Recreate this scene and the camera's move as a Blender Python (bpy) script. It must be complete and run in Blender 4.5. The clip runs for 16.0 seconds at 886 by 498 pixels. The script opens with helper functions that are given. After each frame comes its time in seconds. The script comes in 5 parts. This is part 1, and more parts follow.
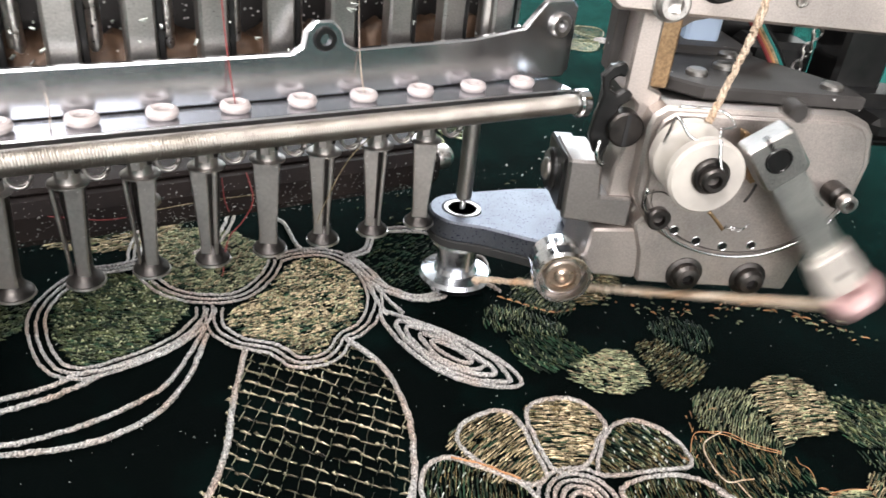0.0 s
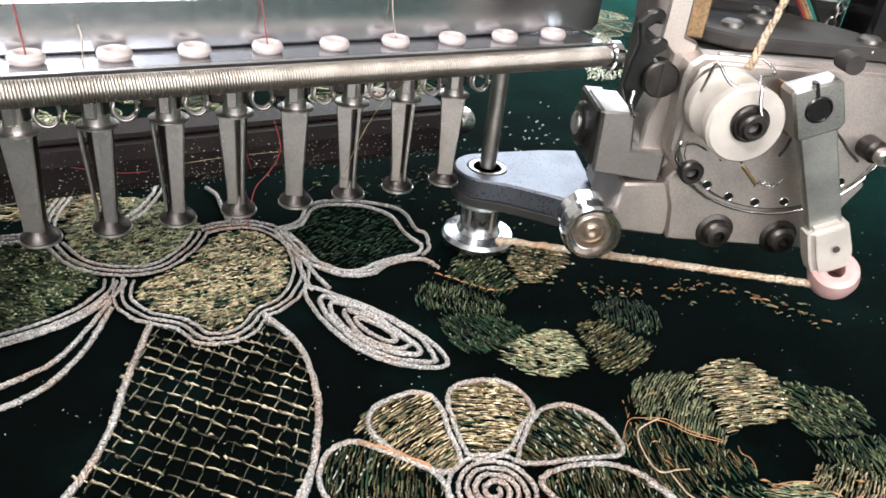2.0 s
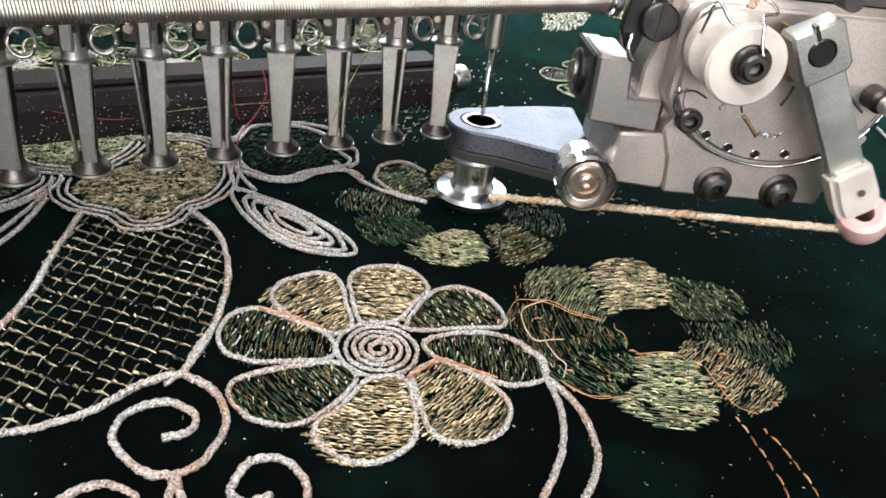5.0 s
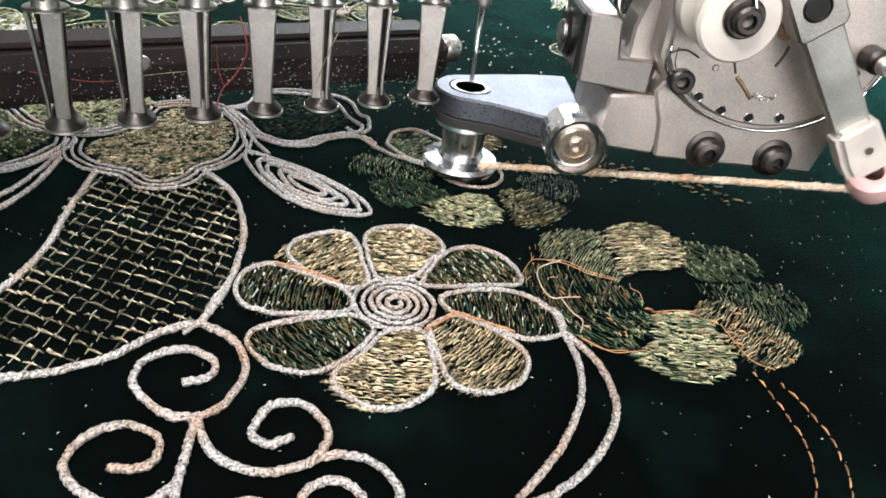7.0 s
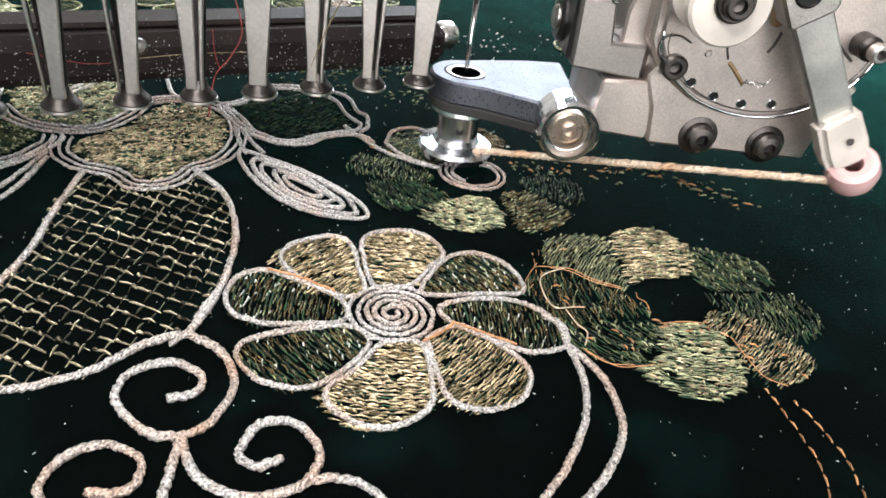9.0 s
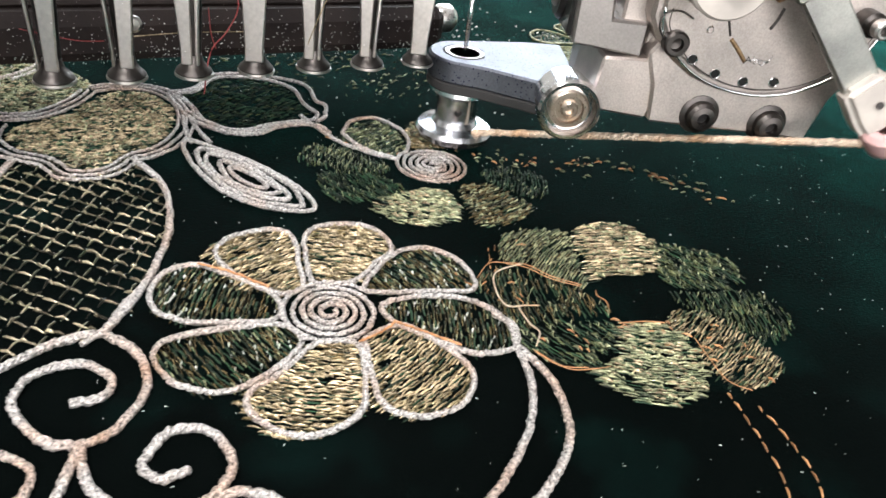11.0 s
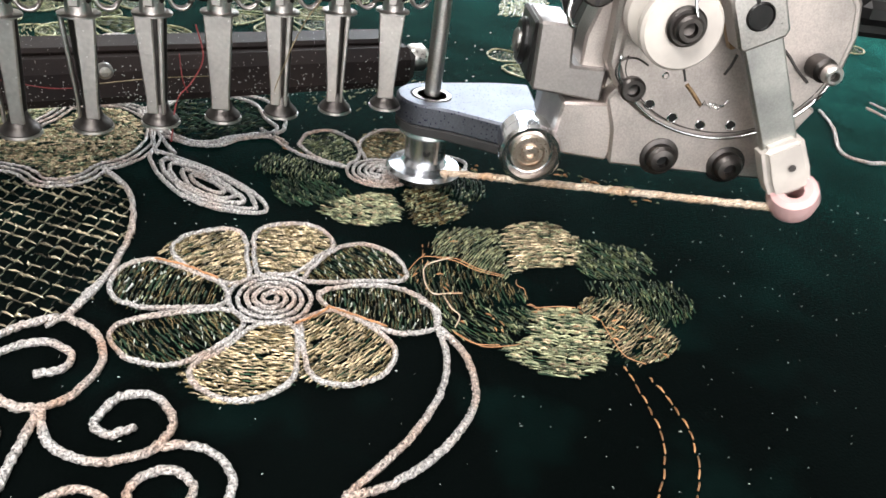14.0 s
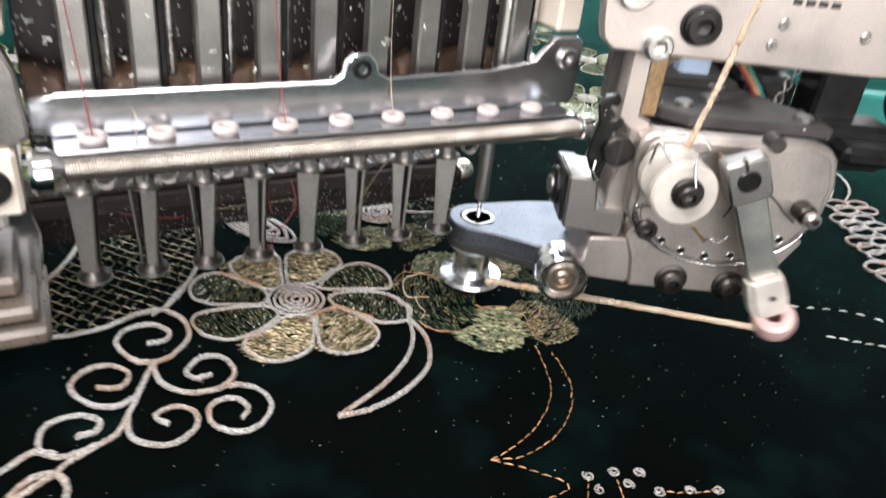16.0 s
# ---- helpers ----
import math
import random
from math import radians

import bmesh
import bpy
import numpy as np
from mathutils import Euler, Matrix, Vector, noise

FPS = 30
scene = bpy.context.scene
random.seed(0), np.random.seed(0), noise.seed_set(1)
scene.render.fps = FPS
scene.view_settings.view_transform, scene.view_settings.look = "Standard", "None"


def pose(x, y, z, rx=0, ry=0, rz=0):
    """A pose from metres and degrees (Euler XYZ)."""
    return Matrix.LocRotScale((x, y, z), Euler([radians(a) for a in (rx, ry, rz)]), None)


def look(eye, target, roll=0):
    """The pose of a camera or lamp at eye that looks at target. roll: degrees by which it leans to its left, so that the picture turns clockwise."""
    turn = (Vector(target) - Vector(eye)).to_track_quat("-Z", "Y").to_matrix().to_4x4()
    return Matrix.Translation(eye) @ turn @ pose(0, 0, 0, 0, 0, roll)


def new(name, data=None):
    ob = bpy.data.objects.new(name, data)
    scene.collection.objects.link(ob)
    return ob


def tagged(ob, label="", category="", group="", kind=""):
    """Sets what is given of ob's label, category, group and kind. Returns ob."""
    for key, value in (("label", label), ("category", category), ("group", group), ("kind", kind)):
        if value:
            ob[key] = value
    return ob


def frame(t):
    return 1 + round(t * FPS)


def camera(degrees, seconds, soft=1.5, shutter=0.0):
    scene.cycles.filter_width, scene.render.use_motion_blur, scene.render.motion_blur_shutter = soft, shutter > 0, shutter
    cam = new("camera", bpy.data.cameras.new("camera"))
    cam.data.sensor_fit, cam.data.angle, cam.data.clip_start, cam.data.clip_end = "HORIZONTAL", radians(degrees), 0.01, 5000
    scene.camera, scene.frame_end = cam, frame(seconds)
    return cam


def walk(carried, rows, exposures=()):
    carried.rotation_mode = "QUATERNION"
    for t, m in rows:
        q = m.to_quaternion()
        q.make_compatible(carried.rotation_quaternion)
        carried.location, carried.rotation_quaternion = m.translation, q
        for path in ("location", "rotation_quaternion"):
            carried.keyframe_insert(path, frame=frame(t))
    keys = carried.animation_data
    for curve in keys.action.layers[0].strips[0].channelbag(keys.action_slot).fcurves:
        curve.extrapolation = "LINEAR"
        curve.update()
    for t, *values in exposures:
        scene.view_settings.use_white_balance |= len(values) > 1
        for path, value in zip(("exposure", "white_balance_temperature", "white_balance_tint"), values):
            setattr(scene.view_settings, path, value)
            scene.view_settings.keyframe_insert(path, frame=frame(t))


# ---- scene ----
MM = 0.001
cam = camera(61.67, 16.0, soft=1.6, shutter=0.5)
# camera path: seconds, eye in millimetres, Euler angles in degrees
CAMERA_ROWS = [
    (0, -89.94, -134.28, 103.45, 59.89, -5.50, -29.36),
    (0.5, -95.57, -132.99, 103.42, 59.76, -5.59, -29.23),
    (1, -95.01, -132.11, 102.25, 59.43, -5.73, -29.24),
    (1.5, -91.22, -134.50, 96.00, 59.36, -5.85, -29.01),
    (2, -95.20, -134.05, 95.32, 59.18, -5.98, -28.96),
    (2.5, -94.57, -133.19, 96.47, 59.02, -6.15, -29.09),
    (3, -91.54, -134.49, 93.94, 58.84, -6.22, -29.02),
    (3.5, -93.26, -135.20, 91.09, 58.61, -6.32, -28.91),
    (6, -91.21, -135.95, 86.95, 57.91, -6.70, -28.37),
    (6.5, -90.10, -136.17, 85.43, 57.99, -6.91, -28.61),
    (7, -89.46, -137.62, 80.78, 57.64, -6.92, -28.32),
    (7.5, -90.62, -137.24, 80.49, 57.38, -7.03, -28.17),
    (8, -91.35, -138.17, 80.95, 57.29, -7.13, -28.14),
    (8.5, -88.84, -139.25, 80.85, 57.05, -7.21, -28.02),
    (11, -89.00, -140.70, 75.85, 56.95, -7.54, -28.16),
    (11.5, -89.50, -139.55, 77.59, 57.12, -7.64, -28.41),
    (12, -90.78, -140.03, 76.68, 57.91, -7.82, -29.07),
    (12.5, -85.75, -141.20, 79.44, 58.06, -7.22, -28.22),
    (13, -86.98, -140.46, 81.84, 58.54, -7.29, -28.75),
    (13.5, -86.17, -141.35, 82.65, 58.61, -7.23, -28.65),
    (14, -83.49, -142.62, 81.44, 58.52, -7.17, -28.65),
    (14.5, -84.14, -142.57, 84.21, 58.39, -6.98, -28.54),
    (15, -87.90, -141.96, 88.44, 58.97, -6.62, -28.15),
    (15.5, -92.35, -144.75, 92.26, 59.39, -6.33, -27.42),
    (16, -98.32, -153.45, 113.04, 60.54, -5.92, -26.64),
]
walk(cam, [(t, pose(x * MM, y * MM, z * MM, rx, ry, rz)) for t, x, y, z, rx, ry, rz in CAMERA_ROWS],
     [(0, 0.02), (3.5, 0.02), (6.5, 0.1), (8.5, 0.16), (12, 0.2), (15, 0.12), (16, 0.04)])

# travel of the fabric under the needle: seconds, x, y in millimetres
FABRIC_ROWS = [
    (0, 0.00, 0.00),
    (0.5, -9.74, 7.77),
    (1, -19.29, 22.25),
    (1.5, -10.74, 6.97),
    (2, -23.97, 1.34),
    (2.5, -25.11, 15.29),
    (3, -17.20, 26.32),
    (3.5, -27.85, 35.29),
    (6, -30.20, 22.60),
    (6.5, -25.34, 26.44),
    (7, -22.91, 27.43),
    (7.5, -27.16, 23.11),
    (8, -27.62, 31.35),
    (8.5, -25.44, 21.84),
    (11, -37.22, 17.50),
    (11.5, -53.98, 18.45),
    (12, -51.20, 29.73),
    (12.5, -37.37, 27.24),
    (13, -53.56, 35.10),
    (13.5, -45.28, 45.81),
    (14, -34.88, 34.54),
    (14.5, -40.98, 45.75),
    (15, -33.81, 56.53),
    (15.5, -40.67, 66.56),
    (16, -34.03, 77.87),
]
# swing of the cord lever: seconds, degrees from hanging straight down
LEVER_ROWS = [(0, 41), (.5, 22), (1, 22.5), (1.5, 39), (2, 24.6), (2.5, 18.9), (3, 28.8), (3.5, 29.5), (6, 13.4), (6.5, 35), (7, 37.8),
              (7.5, 27.6), (8, 21.6), (8.5, 19.8), (11, 44), (11.5, 33), (12, 35), (12.5, 22.2), (13, 23.1), (13.5, 15.3),
              (14, 28.8), (14.5, 16.6), (15, 29.8), (15.5, 22.5), (16, 25)]
# lower end of the needle bar: seconds, height in millimetres
NEEDLE_ROWS = [(0, 25), (.5, 22), (1, 22), (1.5, 27), (2, 22), (2.5, 22), (3, 27), (3.5, 37), (6, 22), (6.5, 38), (7, 41), (7.5, 26),
               (8, 22), (8.5, 22), (11, 42), (11.5, 42), (12, 42), (12.5, 41), (13, 30), (13.5, 22), (14, 22), (14.5, 28),
               (15, 22), (15.5, 22), (16, 28)]


# ---- light ----
def lamp(name, eye, target, power, size_x, size_y, colour):
    data = bpy.data.lights.new(name, "AREA")
    data.shape, data.size, data.size_y, data.energy, data.color = "RECTANGLE", size_x, size_y, power, colour
    ob = new(name, data)
    ob.matrix_world = look(eye, target)
    return ob


scene.view_settings.exposure = 0.0
world = bpy.data.worlds.new("workshop_sky")
world.use_nodes = True
scene.world = world
sky = world.node_tree.nodes.new("ShaderNodeTexSky")
sky.sky_type, sky.sun_disc, sky.sun_elevation, sky.sun_rotation = "NISHITA", False, radians(40), radians(200)
world.node_tree.links.new(sky.outputs[0], world.node_tree.nodes["Background"].inputs[0])
world.node_tree.nodes["Background"].inputs[1].default_value = 0.1
# lights added out of view: two overhead, one in front, one behind, one near
lamp("overhead_fill", (-0.5, -0.25, 1.55), (-0.1, 0.0, 0.0), 18, 1.3, 0.22, (1.0, 0.95, 0.94))
lamp("overhead_fill", (0.7, 0.6, 1.55), (0.1, 0.1, 0.0), 27, 0.22, 1.3, (0.94, 0.97, 1.0))
# broad light added behind the camera to brighten the upright faces
lamp("unseen_side_light", (-0.7, -1.97, 0.55), (0.1, 0.0, 0.1), 48, 1.9, 1.3, (1.0, 0.965, 0.97))
# bluish light from the back, inferred from the arm's bright top
lamp("unseen_side_light", (1.25, 1.97, 1.1), (0.0, 0.0, 0.0), 50, 1.5, 0.8, (0.86, 0.94, 1.0))
# small light added close by to brighten the cloth under the head
lamp("near_fill_light", (-0.20, -0.17, 0.27), (-0.05, 0.01, 0.02), 1.0, 0.10, 0.04, (1.0, 0.97, 0.95))


# ---- materials ----
def material(name, base, rough=0.5, metal=0.0, dark=None, scale=200.0, bump=0.1, fine=2500.0, sheen=0.0, sheen_tint=(1, 1, 1), specular=0.5, grain=0.0, patch=(0.35, 0.68),
             rough_var=0.1, spots=None, spot_scale=900.0, spot_size=0.12, coat=0.0, island=0.0, detail_dist=0.00006):
    """A surface with two scales of variation, fine relief and, if wanted, sparse spots."""
    m = bpy.data.materials.new(name)
    m.use_nodes = True
    t = m.node_tree
    n, l = t.nodes, t.links
    b = n["Principled BSDF"]
    b.inputs["Metallic"].default_value = metal
    b.inputs["Coat Weight"].default_value = coat
    b.inputs["Specular IOR Level"].default_value = specular
    b.inputs["Sheen Weight"].default_value = sheen
    b.inputs["Sheen Tint"].default_value = (*sheen_tint, 1)
    b.inputs["Sheen Roughness"].default_value = 0.20
    co = n.new("ShaderNodeTexCoord")
    big = n.new("ShaderNodeTexNoise")
    big.inputs["Scale"].default_value = scale
    big.inputs["Detail"].default_value = 5
    small = n.new("ShaderNodeTexNoise")
    small.inputs["Scale"].default_value = fine
    small.inputs["Detail"].default_value = 3
    l.new(co.outputs["Object"], big.inputs["Vector"])
    l.new(co.outputs["Object"], small.inputs["Vector"])
    ramp = n.new("ShaderNodeMapRange")
    ramp.inputs["From Min"].default_value, ramp.inputs["From Max"].default_value = patch
    l.new(big.outputs["Fac"], ramp.inputs["Value"])
    mix = n.new("ShaderNodeMix")
    mix.data_type = "RGBA"
    mix.inputs["A"].default_value = (*base, 1)
    d = dark or tuple(c * 0.7 for c in base)
    mix.inputs["B"].default_value = (*d, 1)
    l.new(ramp.outputs["Result"], mix.inputs["Factor"])
    colour = mix.outputs["Result"]
    if island:
        geo = n.new("ShaderNodeNewGeometry")
        hsv = n.new("ShaderNodeHueSaturation")
        value = n.new("ShaderNodeMapRange")
        value.inputs["To Min"].default_value, value.inputs["To Max"].default_value = 1 - island, 1 + island
        l.new(geo.outputs["Random Per Island"], value.inputs["Value"])
        l.new(value.outputs["Result"], hsv.inputs["Value"])
        l.new(colour, hsv.inputs["Color"])
        colour = hsv.outputs["Color"]
    if sheen:
        pile = n.new("ShaderNodeTexNoise")
        pile.inputs["Scale"].default_value = 38
        pile.inputs["Detail"].default_value = 7
        pile.inputs["Roughness"].default_value = 0.65
        l.new(co.outputs["Object"], pile.inputs["Vector"])
        brushed = n.new("ShaderNodeMapRange")
        brushed.inputs["From Min"].default_value, brushed.inputs["From Max"].default_value = 0.35, 0.65
        brushed.inputs["To Min"].default_value, brushed.inputs["To Max"].default_value = sheen * 0.45, sheen
        l.new(pile.outputs["Fac"], brushed.inputs["Value"])
        l.new(brushed.outputs["Result"], b.inputs["Sheen Weight"])
    if grain:
        grain_tone = n.new("ShaderNodeHueSaturation")
        level = n.new("ShaderNodeMapRange")
        level.inputs["From Min"].default_value, level.inputs["From Max"].default_value = 0.3, 0.7
        level.inputs["To Min"].default_value, level.inputs["To Max"].default_value = 1 - grain, 1 + grain
        l.new(small.outputs["Fac"], level.inputs["Value"])
        l.new(level.outputs["Result"], grain_tone.inputs["Value"])
        l.new(colour, grain_tone.inputs["Color"])
        colour = grain_tone.outputs["Color"]
    if spots:
        cells = n.new("ShaderNodeTexVoronoi")
        cells.inputs["Scale"].default_value = spot_scale
        l.new(co.outputs["Object"], cells.inputs["Vector"])
        less = n.new("ShaderNodeMath")
        less.operation = "LESS_THAN"
        less.inputs[1].default_value = spot_size
        l.new(cells.outputs["Distance"], less.inputs[0])
        mix2 = n.new("ShaderNodeMix")
        mix2.data_type = "RGBA"
        mix2.inputs["B"].default_value = (*spots, 1)
        l.new(less.outputs["Value"], mix2.inputs["Factor"])
        l.new(colour, mix2.inputs["A"])
        colour = mix2.outputs["Result"]
    l.new(colour, b.inputs["Base Color"])
    rr = n.new("ShaderNodeMapRange")
    rr.inputs["To Min"].default_value, rr.inputs["To Max"].default_value = max(rough - rough_var, 0.03), min(rough + rough_var, 1)
    l.new(small.outputs["Fac"], rr.inputs["Value"])
    l.new(rr.outputs["Result"], b.inputs["Roughness"])
    if bump:
        bp = n.new("ShaderNodeBump")
        bp.inputs["Strength"].default_value = bump
        bp.inputs["Distance"].default_value = detail_dist
        l.new(small.outputs["Fac"], bp.inputs["Height"])
        l.new(bp.outputs["Normal"], b.inputs["Normal"])
    return m


VELVET = material("green_velvet", (0.0012, 0.0055, 0.0048), 0.95, 0, (0.0006, 0.0013, 0.0012), 45, 0.5, 1800, sheen=1.0,
                  sheen_tint=(0.09, 0.82, 0.70), detail_dist=0.0003, specular=0.02, patch=(0.28, 0.48))
# strong colour grain stands in for the metallic thread's random glints
CORD = material("silver_cord", (0.43, 0.41, 0.395), 0.38, 0.35, (0.40, 0.27, 0.20), 75, 1.0, 2400, grain=0.8, patch=(0.47, 0.72), detail_dist=0.0005)
CORD_WARM = material("beige_cord", (0.62, 0.54, 0.44), 0.42, 0.2, (0.48, 0.31, 0.19), 130, 1.0, 2600, grain=0.4, detail_dist=0.0003)
GOLD = material("pale_gold_thread", (0.51, 0.41, 0.265), 0.26, 0.5, (0.13, 0.115, 0.055), 300, 0.5, 4000, island=0.6, patch=(0.45, 0.72))
OLIVE = material("olive_thread", (0.185, 0.135, 0.062), 0.26, 0.4, (0.018, 0.020, 0.010), 260, 0.5, 4000, island=0.6)
SAGE = material("sage_green_thread", (0.115, 0.13, 0.06), 0.26, 0.35, (0.008, 0.026, 0.014), 260, 0.5, 4000, island=0.6)
ORANGE = material("orange_thread", (0.50, 0.25, 0.11), 0.4, 0.1, (0.30, 0.14, 0.06), 300, 0.4, 4000, island=0.5)
NET = material("net_thread", (0.34, 0.31, 0.22), 0.34, 0.4, (0.05, 0.065, 0.04), 55, 0.5, 4000, island=0.95)
# brighter copy of the net thread, highlights put into its colour
NET_BRIGHT = material("net_thread_highlights", (0.39, 0.335, 0.235), 0.28, 0.5, (0.07, 0.07, 0.04), 90, 0.5, 4000, island=0.95)
PALE = material("pale_green_thread", (0.31, 0.32, 0.19), 0.28, 0.45, (0.06, 0.09, 0.05), 280, 0.5, 4000, island=0.6, patch=(0.44, 0.72))
GREEN = material("emerald_thread", (0.014, 0.042, 0.020), 0.6, 0.0, (0.004, 0.012, 0.006), 130, 0.5, 4000, specular=0.25, island=0.8)
RED = material("red_thread", (0.24, 0.045, 0.045), 0.5, 0, (0.25, 0.03, 0.03), 300, 0.2)
# white for lint and loose thread, also for painted glints and highlights
WHITE_BITS = material("white_lint_and_glints", (0.62, 0.63, 0.60), 0.6, 0, (0.5, 0.55, 0.5), 500, 0.2, island=0.4)
STEEL = material("satin_steel", (0.56, 0.54, 0.52), 0.32, 1, (0.42, 0.40, 0.38), 120, 0.25, 2600, grain=0.15)
SPRING = material("spring_steel", (0.44, 0.41, 0.375), 0.38, 1, (0.32, 0.29, 0.26), 160, 0.1, 3000)
BRACKET = material("grey_bracket_steel", (0.34, 0.315, 0.30), 0.42, 1, (0.30, 0.28, 0.27), 80, 0.15, 2400, grain=0.1)
BROWN_BRASS = material("brown_stained_brass", (0.40, 0.27, 0.15), 0.4, 0.7, (0.24, 0.15, 0.08), 150, 0.4, 1800, grain=0.3)
GUIDE = material("smudged_chrome", (0.60, 0.61, 0.64), 0.24, 1, (0.56, 0.57, 0.60), 40, 0.03, 900, rough_var=0.05, grain=0.03, patch=(0.1, 0.9))
LEVER = material("grey_lever_steel", (0.50, 0.50, 0.47), 0.42, 1, (0.28, 0.28, 0.27), 100, 0.2, 2600, grain=0.1)
CAST = material("bead_blasted_alloy", (0.525, 0.47, 0.437), 0.46, 1, (0.35, 0.32, 0.30), 70, 0.25, 3000, detail_dist=0.00008, grain=0.14, rough_var=0.14, patch=(0.42, 0.74))
POLISHED = material("polished_steel", (0.72, 0.72, 0.73), 0.15, 1, (0.62, 0.62, 0.63), 120, 0.15, 3000, rough_var=0.07)
OILED = material("oil_spotted_steel", (0.80, 0.77, 0.74), 0.32, 1, (0.44, 0.41, 0.38), 260, 0.5, 1000, detail_dist=0.0002, rough_var=0.16, grain=0.2, patch=(0.48, 0.72), spots=(0.12, 0.11, 0.10), spot_scale=480, spot_size=0.14)
FOOT = material("oily_foot_steel", (0.60, 0.565, 0.54), 0.36, 1, (0.45, 0.42, 0.40), 90, 0.2, 1300, detail_dist=0.00008, rough_var=0.1, grain=0.08, patch=(0.44, 0.62),
                spots=(0.9, 0.88, 0.86), spot_scale=900, spot_size=0.12)
PITTED = material("worn_nickel_plate", (0.135, 0.145, 0.17), 0.5, 1, (0.095, 0.10, 0.12), 90, 0.3, 2400, grain=0.15, spots=(0.03, 0.03, 0.06),
                  spot_scale=1100, spot_size=0.2)
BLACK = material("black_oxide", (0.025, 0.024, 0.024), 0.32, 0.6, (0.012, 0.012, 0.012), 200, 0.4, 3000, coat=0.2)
# pale spots in the colour stand for oil glints and lint
RAIL = material("brown_black_iron", (0.028, 0.020, 0.018), 0.6, 0, (0.012, 0.009, 0.009), 60, 0.8, 1500, specular=0.14,
                spots=(0.85, 0.82, 0.8), spot_scale=1150, spot_size=0.07)
# pale spots paint oily glints into the iron's colour
IRON = material("dark_iron", (0.035, 0.032, 0.031), 0.38, 0.2, (0.02, 0.018, 0.018), 90, 0.9, 1200, spots=(0.8, 0.77, 0.75),
                spot_scale=700, spot_size=0.17)
RUBBER = material("black_rubber", (0.016, 0.015, 0.015), 0.7, 0, (0.01, 0.01, 0.01), 200, 0.4)
NYLON = material("white_nylon", (0.40, 0.365, 0.335), 0.42, 0, (0.54, 0.50, 0.45), 140, 0.15)
CERAMIC = material("cream_ceramic", (0.47, 0.42, 0.41), 0.3, 0, (0.44, 0.38, 0.37), 200, 0.1, coat=0.2)
PINK = material("pink_ceramic", (0.62, 0.40, 0.39), 0.35, 0, (0.55, 0.34, 0.33), 200, 0.1, coat=0.3)
BRASS = material("dull_brass", (0.60, 0.52, 0.45), 0.3, 1, (0.42, 0.32, 0.24), 200, 0.3)
SOLE = material("blackened_sole_steel", (0.10, 0.09, 0.085), 0.4, 1, (0.045, 0.042, 0.04), 200, 0.3, 2000)
COPPER_BROWN = material("brown_grease", (0.13, 0.075, 0.045), 0.4, 0.4, (0.05, 0.03, 0.02), 220, 0.9, 1200, spots=(0.7, 0.66, 0.6),
                        spot_scale=420, spot_size=0.10)
BEIGE = material("beige_paint", (0.70, 0.62, 0.54), 0.45, 0, (0.62, 0.54, 0.46), 60, 0.1)
GREY_PLATE = material("dark_grey_plate", (0.055, 0.05, 0.048), 0.55, 0.0, (0.03, 0.027, 0.025), 120, 0.4, specular=0.3, spots=(0.6, 0.6, 0.6), spot_scale=260, spot_size=0.06)
BLUE_PLASTIC = material("pale_blue_plastic", (0.50, 0.62, 0.80), 0.4, 0, (0.40, 0.53, 0.72), 60, 0.1)
TEAL_PAINT = material("teal_paint", (0.03, 0.30, 0.27), 0.45, 0, (0.02, 0.2, 0.18), 40, 0.1)
WALL = material("workshop_wall", (0.66, 0.65, 0.62), 0.8, 0, (0.58, 0.57, 0.54), 3, 0.2, 200)
FLOOR = material("workshop_floor", (0.22, 0.21, 0.20), 0.6, 0, (0.15, 0.145, 0.14), 4, 0.2, 120)
TABLE = material("machine_table", (0.35, 0.34, 0.33), 0.5, 0, (0.28, 0.27, 0.26), 12, 0.2, 400)
CLEAR = material("cloudy_acrylic", (0.17, 0.135, 0.11), 0.3, 0, (0.07, 0.056, 0.046), 60, 0.4, 900)


# ---- mesh tools, all in millimetres ----
def mesh_from(verts, faces, smooth=True):
    me = bpy.data.meshes.new("mesh")
    me.from_pydata([(x * MM, y * MM, z * MM) for x, y, z in verts], [], faces)
    if smooth:
        me.polygons.foreach_set("use_smooth", [True] * len(me.polygons))
    return me


def part(name, shape, mat, parent, label="", kind=""):
    """Links a shape (bmesh in millimetres, or (verts, faces)) as one mesh under its thing."""
    if isinstance(shape, tuple):
        me = mesh_from(*shape)
    else:
        me = bpy.data.meshes.new(name)
        bmesh.ops.scale(shape, vec=(MM, MM, MM), verts=shape.verts)
        bmesh.ops.recalc_face_normals(shape, faces=shape.faces)
        shape.to_mesh(me)
        shape.free()
        me.polygons.foreach_set("use_smooth", [True] * len(me.polygons))
        me.set_sharp_from_angle(angle=radians(32))
    me.name = name
    me.materials.append(mat)
    ob = new(name, me)
    if parent:
        ob.parent = parent
    return tagged(ob, label, kind=kind)


def thing(name, m, label, category, group="", kind=""):
    ob = new(name)
    ob.empty_display_size = 0.01
    ob.matrix_world = m
    return tagged(ob, label, category, group, kind)


def box(x0, x1, y0, y1, z0, z1, bevel=0.4):
    bm = bmesh.new()
    bmesh.ops.create_cube(bm, size=1.0)
    for v in bm.verts:
        v.co = ((x0 + x1) / 2 + v.co.x * (x1 - x0), (y0 + y1) / 2 + v.co.y * (y1 - y0), (z0 + z1) / 2 + v.co.z * (z1 - z0))
    if bevel:
        bmesh.ops.bevel(bm, geom=bm.edges[:], offset=bevel, segments=1, affect="EDGES")
    return bm


